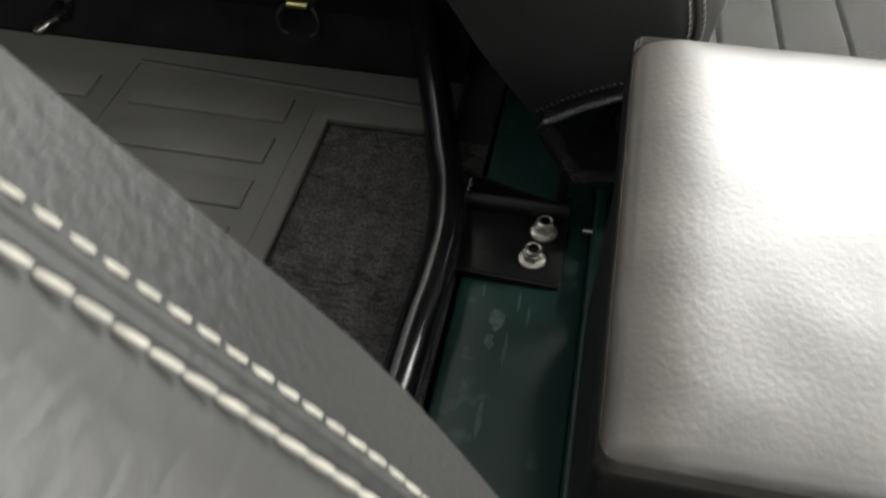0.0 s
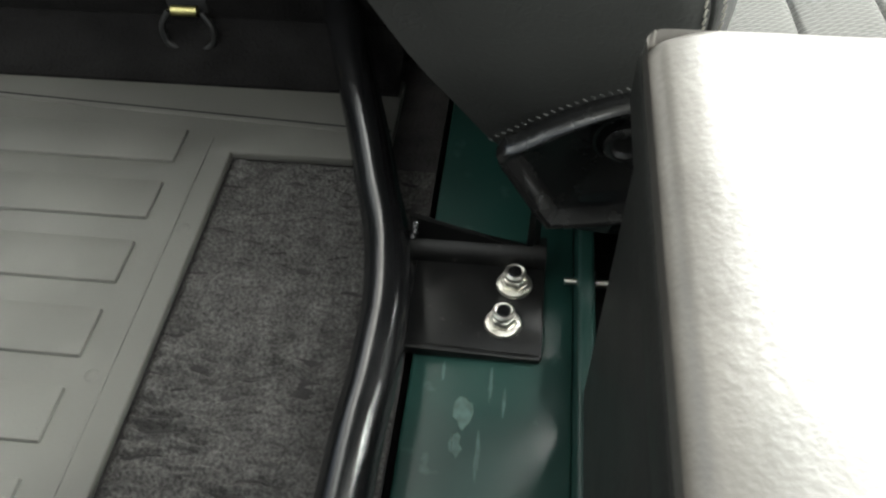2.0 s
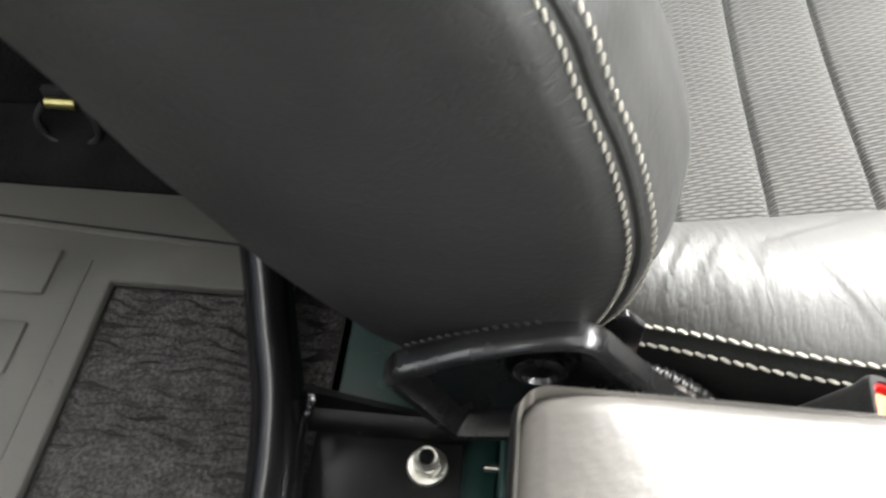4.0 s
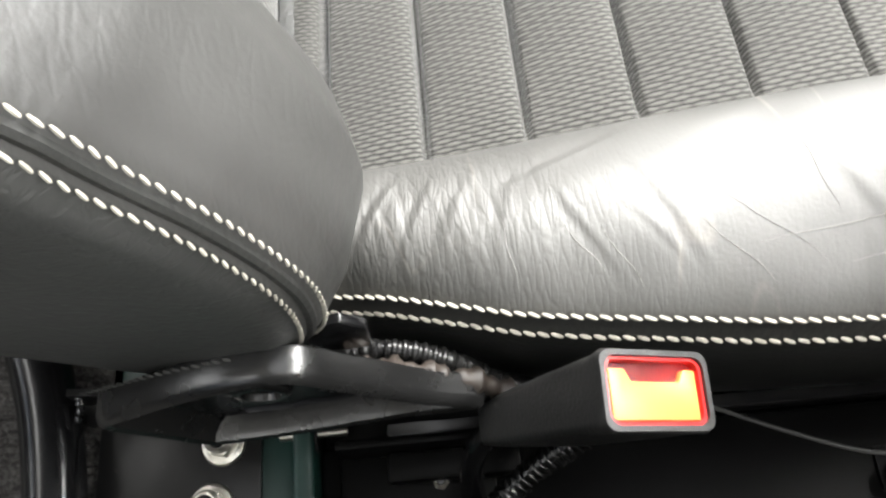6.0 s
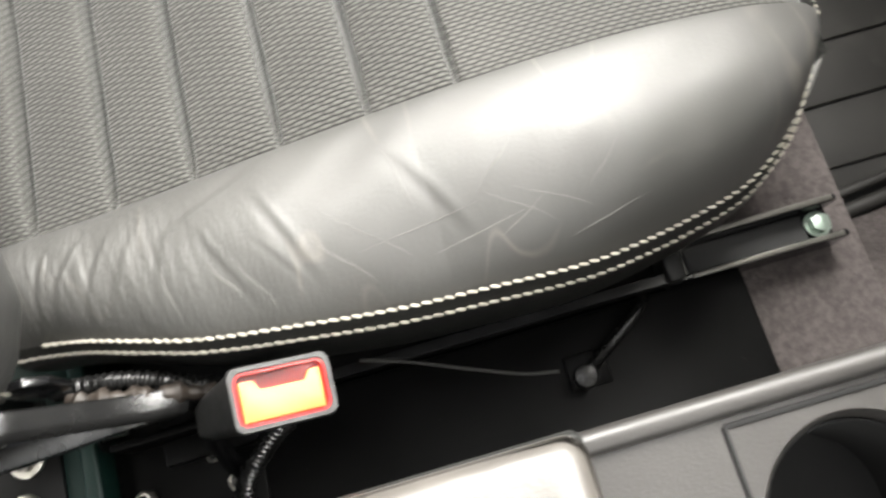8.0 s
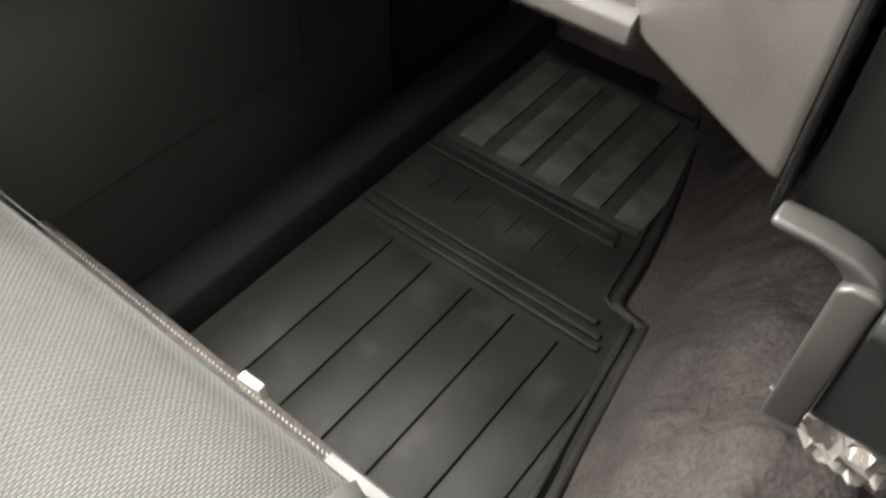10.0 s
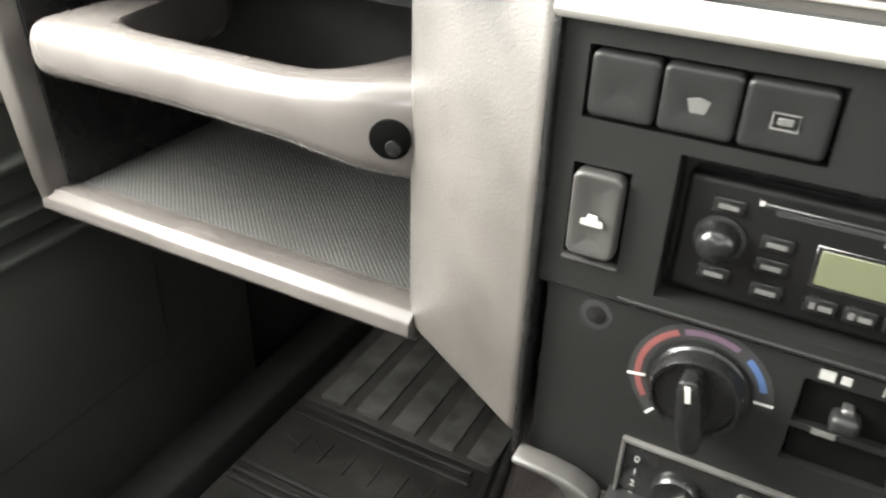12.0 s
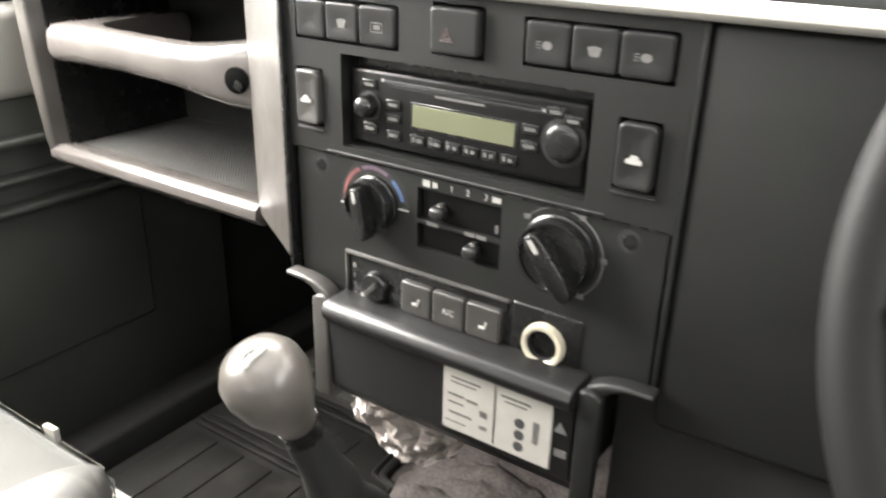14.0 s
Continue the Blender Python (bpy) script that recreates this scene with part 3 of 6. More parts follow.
# ---- bulkhead bar behind the seats ----
def bulkhead_bar():
    bar = thing("bulkhead_bar", "gloss black steel tube bar bolted to the seat box ledge", "bar")
    pts = smooth_path([(0.50, 0.047, .2195), (0.20, 0.047, .2195), (-0.041, 0.0475, .2195), (-0.10, 0.0497, .2195), (-0.135, 0.0500, .2195), (-0.152, 0.0494, .2195), (-0.178, 0.0462, .2195), (-0.21, 0.0398, .2200), (-0.243, 0.0295, .2220), (-0.28, 0.0185, .2270), (-0.332, 0.0010, .2370), (-0.401, -0.022, .250), (-0.60, -0.09, .289)], 6)
    part("tube", sweep(pts, 0.0140, 28), BLACK_PAINT, bar)
    for x in (-0.168, 0.30):
        bk = part("bracket", box(x - .040, x + .033, 0.060, 0.139, LEDGE + .0005, LEDGE + .0045, 0.001), BRACKET_BLACK, bar, "scratched black steel mounting plate with two nuts")
        # tall folded flange on one side, a low turned lip on the other, both welded to the tube
        def wing(u, v, x=x):
            y = .056 + .083 * u
            top = .024 * (1 - u) ** 1.3 + .0075
            a = min(1, v / .35)
            out = .0085 * (1 - math.cos(a * math.pi / 2))
            up = .0085 * math.sin(a * math.pi / 2) if v < .35 else .0085 + (top - .0085) * (v - .35) / .65
            return Vector((x - .034 - out, y, LEDGE + .0042 + up))
        part("flange", sheet(wing, 20, 16, -.0035), BRACKET_BLACK, bk)
        part("lip", prism([(0.056, LEDGE + .0005), (0.138, LEDGE + .0005), (0.138, LEDGE + .0046), (0.056, LEDGE + .0085)], "x", x + .031, x + .035, .0009, 2), BRACKET_BLACK, bk)
        rnd = random.Random(3)
        for wx, wz in ((x - .043, LEDGE + .030), (x + .033, LEDGE + .010)):
            for i in range(5):
                c = Vector((wx + .003 * i + .001 * rnd.random(), .0585 + .0015 * rnd.random(), wz - .0008 * i))
                part("weld", lathe([(.0003, -.0022), (.0018, -.0015), (.0024, 0), (.0018, .0015), (.0003, .0022)], c, (rnd.random(), -.6, .8), 8), BLACK_PAINT, bk)
        for i, (bx, by) in enumerate(((x - .017, .121), (x + .012, .116))):
            nut(bx, by, LEDGE + .0045, bk)
    return bar


def nut(x, y, z, parent, scale=1.0, name="nut"):
    s = scale
    n = part(name, lathe([(0.0001, 0), (.0105 * s, 0), (.0108 * s, .0008 * s), (.0100 * s, .0022 * s), (.0078 * s, .0030 * s), (.0001, .0030 * s)], (x, y, z), sides=28), STEEL, parent, "zinc plated flange nut")
    hexa = [(x + .0078 * s * math.cos(a + .3), y + .0078 * s * math.sin(a + .3)) for a in (k * math.pi / 3 for k in range(6))]
    part("hexagon", prism(hexa, "z", z + .0028 * s, z + .0098 * s, .0007 * s, 2), STEEL, n)
    part("collar", lathe([(.0052 * s, .0095 * s), (.0065 * s, .0096 * s), (.0064 * s, .0125 * s), (.0052 * s, .0138 * s), (.0044 * s, .0135 * s), (.0044 * s, .0095 * s)], (x, y, z), sides=20), STEEL, n)
    part("thread_end", lathe([(.0001, .009 * s), (.0042 * s, .009 * s), (.0042 * s, .0132 * s), (.0034 * s, .0142 * s), (.0001, .0142 * s)], (x, y, z), sides=16), BLACK_PAINT, n)
    return n


bulkhead_bar()


# ---- seats ----
EDGE = [(.10, .225), (.18, .229), (.235, .2455), (.26, .2535), (.295, .260), (.345, .2665), (.385, .2685), (.43, .2695), (.46, .266), (.50, .257), (.525, .248), (.55, .2305), (.565, .2135), (.575, .198), (.580, .180)]


def along(table, y):
    if y <= table[0][0]:
        return table[0][1]
    for (a, p), (b, q) in zip(table, table[1:]):
        if y <= b:
            return p + (q - p) * (y - a) / (b - a)
    return table[-1][1]


def eased(table):
    """The table as a smooth curve."""
    return [(p.x, p.y) for p in smooth_path([(a, b, 0) for a, b in table], 6)]


SEAM_Z = [(.10, .296), (.19, .303), (.25, .313), (.317, .328), (.40, .343), (.47, .348), (.53, .342), (.565, .330), (.58, .318)]


EDGE_Z = [(.10, .298), (.18, .306), (.21, .318), (.235, .327), (.26, .333), (.29, .3375), (.32, .340), (.38, .339), (.44, .333), (.48, .323), (.52, .315), (.55, .313), (.58, .313)]
EDGE, EDGE_Z, SEAM_Z = eased(EDGE), eased(EDGE_Z), eased(SEAM_Z)
# fine scratches in the cushion's bolster: from, to (metres from the seat's middle, metres ahead)
SCRATCHES = [((.234, .408), (.250, .441)), ((.244, .439), (.228, .456)), ((.232, .395), (.252, .425)), ((.228, .288), (.253, .302)), ((.231, .322), (.256, .346)), ((.226, .276), (.245, .289)),
             ((.242, .340), (.236, .395)), ((.219, .255), (.246, .259)), ((.251, .371), (.244, .415)), ((.252, .400), (.240, .423)), ((.259, .428), (.250, .466)), ((.221, .329), (.250, .363)), ((.200, .361), (.234, .369)), ((.232, .394), (.216, .413))]
# three points of each fold (metres from the seat's middle, metres ahead), depth and width
FOLDS = [((.196, .3010), (.222, .3135), (.253, .3255), .00050, .0024), ((.208, .2755), (.235, .2882), (.252, .2985), .00040, .0018), ((.200, .3640), (.226, .3790), (.256, .3950), .00040, .0028),
         ((.186, .2230), (.205, .2099), (.230, .2005), .00080, .0020), ((.186, .2030), (.207, .1962), (.226, .1925), .00070, .0016), ((.188, .2360), (.217, .2234), (.240, .2160), .00055, .0022),
         ((.186, .2520), (.212, .2397), (.240, .2285), .00045, .0026), ((.181, .3208), (.193, .2910), (.206, .2605), .00055, .0020), ((.196, .2650), (.222, .2560), (.246, .2520), .00030, .0022),
         ((.222, .3000), (.238, .3120), (.250, .3190), .00025, .0014)]


def fold_height(w, y):
    """Height of the leather's folds at a place on the bolster."""
    total = 0.0
    for (wa, ya), (wm, ym), (wb, yb), deep, wide in FOLDS:
        k = (w - wa) / (wb - wa)
        if 0 < k < 1:
            line = ya * (w - wm) * (w - wb) / ((wa - wm) * (wa - wb)) + ym * (w - wa) * (w - wb) / ((wm - wa) * (wm - wb)) + yb * (w - wa) * (w - wm) / ((wb - wa) * (wb - wm))
            off = (y - line) / math.hypot(1, (yb - ya) / (wb - wa))
            total += .85 * deep * math.sin(math.pi * k) ** .8 * (.9 * math.exp(-(off / wide) ** 2) - math.exp(-((off + 1.5 * wide) / (1.3 * wide)) ** 2))
    return total


def seat(s, label, group, upper=((.55, .113), (.62, .071), (.80, -.025), (.98, -.11))):
    """A front seat; s is -1 on the passenger's side, 1 on the driver's."""
    st = thing("front_seat", label, "seat", group)
    xc = 0.45 * s
    X = lambda d: xc - s * d      # d: metres from the seat's middle towards the cubby box
    # cushion side bolsters: seam, rounded top, stitched edge, skirt
    for d in (1, -1):
        def bolster(u, v, d=d):
            y = .10 + .48 * (1 - (1 - u) ** 1.6)
            e, zs = along(EDGE, y), along(SEAM_Z, y)
            w = .178 + (e - .178) * v if v else .180
            front = max(0.0, 1 - ((y - .3) / .29) ** 4)
            ze = along(EDGE_Z, y)
            z = zs + min(ze - zs, 0) * v ** 5 + max(ze - zs, 0) * v + .0115 * front * math.sin(math.pi * v ** .85) ** .75 - .0090 * v ** 5
            rear = max(0, min(1, (.30 - y) / .08))
            crease = 0.0016 * noise.noise((w * 9, y * 62 - w * 20, 2 + d)) * rear + .00042 * noise.noise((w * 16 + noise.noise((w * 30, y * 50, 1)), y * 300 - w * 45, 5)) * rear
            crease += 0.0016 * noise.noise((w * 40 + y * 25, y * 20 - w * 16, 7)) * front
            if s < 0 and d == 1:
                crease += fold_height(w, y)
            z += crease * math.sin(math.pi * v) ** .6
            z -= .006 if v == 0 else 0
            return Vector((X(d * w), y, z))
        if d == 1:
            def bolster_at(w, y, f=bolster):
                return f(1 - (1 - (y - .10) / .48) ** (1 / 1.6), (w - .178) / (along(EDGE, y) - .178))
        part("cushion_bolster", sheet(bolster, *((900, 64) if s < 0 and d == 1 else (200, 26))), LEATHER_WORN, st, "creased black leather bolster")

        def skirt(u, v, d=d):
            y = .165 + .415 * (1 - (1 - u) ** 1.6)
            e = along(EDGE, y)
            z = along(EDGE_Z, y) - .0090
            groove = -.0020 * math.exp(-((v - .030) / .018) ** 2)
            out = e + groove + .0065 * math.sin(math.pi * v ** .55) - .004 * v * v
            return Vector((X(d * out), y, z - (z - .215) * v))
        part("cushion_side", sheet(skirt, 60, 48), LEATHER, st)
        ys = [.10 + .48 * (1 - (1 - i / 60) ** 1.6) for i in range(61)]
        top = [bolster(i / 60, .988) + Vector((-s * d * .0012, 0, .0012)) for i in range(61) if ys[i] > .175]
        low = [skirt(i / 60, .056) + Vector((-s * d * .0010, 0, 0)) for i in range(61)]
        part("stitching", stitch_row(top, .0050, .0046, .00080, (-s * d * .5, 0, .85), .3), THREAD, st, "cream thread stitches")
        part("stitching", stitch_row(low, .0050, .0046, .00080, (-s * d, 0, .7), .3), THREAD, st, "cream thread stitches")
    if s < 0:
        for (wa, ya), (wb, yb) in SCRATCHES:
            line = []
            for i in range(13):
                w, y = wa + (wb - wa) * i / 12, ya + (yb - ya) * i / 12 + .0006 * math.sin(i * .7 + wa * 90)
                line.append(bolster_at(w, y) + Vector((0, 0, .0001)))
            part("scratch", sweep(line, lambda u: .00020 * math.sin(math.pi * (.05 + .9 * u)), 6), SCRATCH, st)
    # fluted fabric middle
    lines = [.102, .145, .188, .231, .273, .317, .360, .402]

    def insert(u, v):
        y = .07 + .508 * u
        zs = along(SEAM_Z, y)
        w = abs(v - .5) * 2
        z = zs - .002 - .012 * (1 - w * w) * (1 if y < .45 else max(0, 1 - (y - .45) / .13))
        near = min(lines, key=lambda q: abs(q - y))
        if y < .425:
            nxt = [q for q in lines if q > y]
            prv = [q for q in lines if q <= y]
            if nxt and prv:
                f = (y - prv[-1]) / (nxt[0] - prv[-1])
                z += .0066 * (1 - (1 - f) ** 2.4) * (1 - f ** 16) * (1 - w ** 10) - .0006
        z -= .0085 * math.exp(-((y - near) / .0015) ** 2) * (1 - w ** 14)
        if y > .56:
            z -= .6 * (y - .56) ** 1.2
        return Vector((X(.181 - .362 * v), y, z))
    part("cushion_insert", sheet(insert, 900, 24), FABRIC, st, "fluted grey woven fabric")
    part("cushion_front", sheet(lambda u, v: Vector((X(.2 - .4 * u), .578 + .004 * math.sin(v * 3) - .02 * v, .316 - .10 * v)), 24, 10), FABRIC, st, "grey fabric front edge of the cushion")
    part("front_stitching", stitch_row([(X(.18 - .36 * i / 40), .5815, .317) for i in range(41)], .0034, .0032, .00045, (0, .8, .6), .7), THREAD, st, "cream thread stitches")
    part("cushion_base", box(xc - .2, xc + .2, .14, .55, .215, .28, .01), DARK_VOID, st)
    # backrest
    levels = [i / 52 for i in range(53)]
    FRONT = [(.300, .204), (.340, .199), (.376, .194), (.409, .188), (.437, .179), (.4575, .1694), (.4715, .1627), (.4875, .155), *upper]
    REAR = [(.285, .098), (.304, .084), (.329, .071), (.350, .057), (.372, .043), (.394, .029), (.413, .017), (.433, .008), (.46, -.008), (.62, -.105), (.80, -.20), (.98, -.28)]

    FRONT, REAR = eased(FRONT), eased(REAR)

    def ring(h):
        zf, zr = .342 + (.93 - .342) * h, .296 + (.95 - .296) * h
        yf, yr = along(FRONT, zf), along(REAR, zr)
        low = math.sin(min(1, h / .11) * math.pi / 2) ** 1.6
        top = min(1, (1 - h) / .10)
        pinch = (.72 + .28 * low ** .5) * (.72 + .28 * top ** .5)
        pts = []
        outer = ((.2705, .7, 0), (.2715, .90, 0), (.2710, 1.0, -.008), (.2682, 1.0, 0), (.2638, 1.0, .0068), (.2500, 1.0, .0155))
        if s > 0:
            outer = ((.2665, .7, 0), (.2665, .90, 0), (.2655, 1.0, -.006), (.2592, 1.0, .0030), (.2500, 1.0, .0115), (.2400, 1.0, .0185))
        for w, k, f in ((-.150, 0, -.01), (.0, 0, -.012), (.150, 0, -.01), (.232, 0, .0), (.257, .09, 0), (.266, .35, 0), *outer, (.226, 1.0, .0215), (.205, 1.0, .015), (.185, 1.0, .002), (.178, 1.0, -.006)):
            y = yr + (yf - yr) * k + f
            z = zr + (zf - zr) * k
            mid = (yr + yf) / 2
            if w > .2700 or (w > .262 and (k < .5 or s > 0)):
                w += .012 * min(1, max(0, (h - .10) / .2)) * (1 - (.75 if s < 0 else 0) * min(1, max(0, (k - .35) / .65)))
            pts.append(((w if abs(w) < .16 else math.copysign(.16 + (abs(w) - .16) * (.8 + .2 * pinch), w)), mid + (y - mid) * pinch, z))
        return pts
    rings = [ring(h) for h in levels]
    for d in (1, -1):
        def strip(a, b, d=d):
            return lambda u, v: None
        g = lambda i, j, d=d: Vector((X(d * rings[i][j][0]), rings[i][j][1], rings[i][j][2]))
        for name, a, b, m, lab in (("back_side", 2, 9, LEATHER_SIDE if s < 0 else LEATHER, "black leather side panel"), ("back_bolster", 9, 15, LEATHER_BACK, "black leather bolster")):
            bm = bmesh.new()
            vs = [[bm.verts.new(g(i, j)) for j in range(a, b + 1)] for i in range(len(rings))]
            for i in range(len(rings) - 1):
                for j in range(b - a):
                    bm.faces.new((vs[i][j], vs[i + 1][j], vs[i + 1][j + 1], vs[i][j + 1]))
            soft = [e for e in bm.edges if not e.is_boundary]
            if name == "back_side":
                inner = [bm.verts.new(Vector((xc, rings[0][j][1] if j > 3 else rings[0][j][1], rings[0][j][2] + .004))) for j in range(a, b + 1)]
                for j in range(b - a):
                    bm.faces.new((vs[0][j], vs[0][j + 1], inner[j + 1], inner[j]))
            bmesh.ops.subdivide_edges(bm, edges=soft, cuts=2, smooth=.8, use_grid_fill=True)
            bmesh.ops.recalc_face_normals(bm, faces=bm.faces)
            part(name, bm, m, st, lab)
        for j, off in ((9, (.0008, -.0005)), (10, (.0008, .0008))):
            line = smooth_path([(X(d * (rings[i][j][0] + off[0])), rings[i][j][1] + off[1], rings[i][j][2]) for i in range(len(rings) - 2)], 3)
            part("stitching", stitch_row(line, normal=(-s * d, .3, 0)), THREAD, st, "cream thread stitches")

        seam = smooth_path([(X(d * ((rings[i][9][0] + rings[i][10][0]) / 2 - .0006)), (rings[i][9][1] + rings[i][10][1]) / 2 - .0006, rings[i][9][2]) for i in range(len(rings) - 1)], 3)
        part("seam_piping", sweep(seam, .0021, 8), LEATHER, st)

    def back_insert(u, v):
        i = min(int(u * 52), 51)
        f = u * 52 - i
        a, b = rings[i][15], rings[i + 1][15]
        y, z = a[1] + (b[1] - a[1]) * f, a[2] + (b[2] - a[2]) * f
        fl = abs(math.sin(math.pi * (z - .30) / .045)) ** .5
        return Vector((X(.183 - .366 * v), y - .007 + .005 * fl, z))
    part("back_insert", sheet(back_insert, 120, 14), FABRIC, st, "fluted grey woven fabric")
    part("back_panel", sheet(lambda u, v: Vector((X(.150 - .30 * v), rings[int(u * 52)][1][1], rings[int(u * 52)][1][2])), 52, 4), LEATHER, st)
    part("back_top", sheet(lambda u, v: Vector((X(.23 - .46 * u), along(REAR, .95) + .19 * v, .935 + .015 * math.sin(math.pi * v))), 16, 8), LEATHER, st)
    # recliner cover towards the cubby box
    cov = smooth_path([(0, y, z) for y, z in ((.1075, .3185), (.1115, .3245), (.122, .3315), (.142, .345), (.165, .356), (.184, .3575), (.200, .341), (.224, .314), (.243, .300), (.241, .294), (.215, .291), (.180, .2795), (.140, .2705), (.132, .274), (.120, .294), (.1095, .312), (.1075, .3185))], 4)[:-1]
    mid = Vector((0, .170, .316))

    def edge(inset, d):
        out = []
        for i, p in enumerate(cov):
            t = (cov[(i + 1) % len(cov)] - cov[i - 1]).normalized()
            n = Vector((0, -t.z, t.y))
            n = n if n.dot(mid - p) > 0 else -n
            q = p + n * inset
            out.append(Vector((X(d), q.y, q.z)))
        return out

    def shrunk(k, d):
        return [Vector((X(d), q.y, q.z)) for q in (p.lerp(mid, k) for p in cov)]
    c = part("recliner_cover", loft([edge(.001, .2665), edge(0, .2675), edge(0, .2745), edge(.0012, .2778), edge(.0032, .2792), edge(.0052, .2782), edge(.0062, .2755), shrunk(.19, .2690), shrunk(.21, .2686)]), RECLINER_BLACK, st, "glossy black plastic recliner cover with a raised rim")
    part("pivot_disc", lathe([(.001, 0), (.0105, 0), (.0105, .0055), (.0088, .0068), (.0070, .0068), (.0060, .0045), (.001, .0045)], (X(.2686), .168, .329), (-s, 0, 0)), RECLINER_BLACK, c)
    part("pivot_arc", sweep([(X(.2695), .168 + .0145 * math.cos(a), .329 + .0145 * math.sin(a)) for a in (radians(20 + 16 * k) for k in range(14))], .0017, 8), RECLINER_BLACK, c)
    hem = [(X(.2672), .104 + .0, .322), (X(.2690), .124, .3375), (X(.2705), .146, .3515), (X(.2712), .166, .3605)]
    part("hem_stitching", stitch_row(smooth_path(hem, 6), .0040, .0026, .0005, (-s, 0, .3), .9), LEATHER_SIDE, st)
    # slide rails
    for d in (.268, -.235):
        dx = lambda a, b: (min(X(d + a), X(d + b)), max(X(d + a), X(d + b)))
        r = part("rail", box(*dx(-.004, .004), .20, .505, .190, .216, .0012, 1), BLACK_PAINT, st, "black steel seat rail")
        part("rail_base", box(*dx(-.020, .004), .495, .606, .188, .202, .0015, 1), BLACK_PAINT, r)
        part("rail_floor", box(*dx(-.016, .001), .515, .590, .2015, .2035, .0008, 1), DARK_STEEL, r)
        part("rail_wall", box(*dx(-.0205, -.0165), .497, .607, .190, .219, .0012, 1), BLACK_PAINT, r)
        part("rail_wall", box(*dx(.001, .005), .497, .607, .190, .217, .0012, 1), BLACK_PAINT, r)
        # bright strips added on the wall tops draw the black paint's highlights
        for w0, w1, top in ((-.0204, -.0170, .2196), (.0014, .0046, .2176)):
            part("rail_highlight", box(*dx(w0, w1), .512, .604, top - .0016, top, .0007, 2), RAIL_HIGHLIGHT, r, "bright strip drawn for the highlight on the rail edge")
        part("rail_stop", box(*dx(-.019, .004), .497, .508, .196, .222, .003, 2), DARK_STEEL, r)
        bolt = part("rail_bolt", lathe([(.001, 0), (.0078, 0), (.0078, .0015), (.001, .0015)], (X(d - .008), .597, .2035), sides=20), BOLT_GREEN, r, "zinc plated bolt")
        part("bolt_head", prism([(X(d - .008) + .0062 * math.cos(q), .597 + .0062 * math.sin(q)) for q in (k * math.pi / 3 for k in range(6))], "z", .2045, .2105, .0008, 2), BOLT_GREEN, bolt)
    return st


seat(-1, "black leather front seat with fluted grey fabric and cream double stitching", "front seats")
seat(1, "black leather front seat with cream double stitching beside the cubby box", "front seats", ((.5575, .1215), (.588, .1002), (.612, .0817), (.66, .048), (.80, -.045), (.98, -.14)))

# ---- cubby box between the seats ----
LID_END = .394


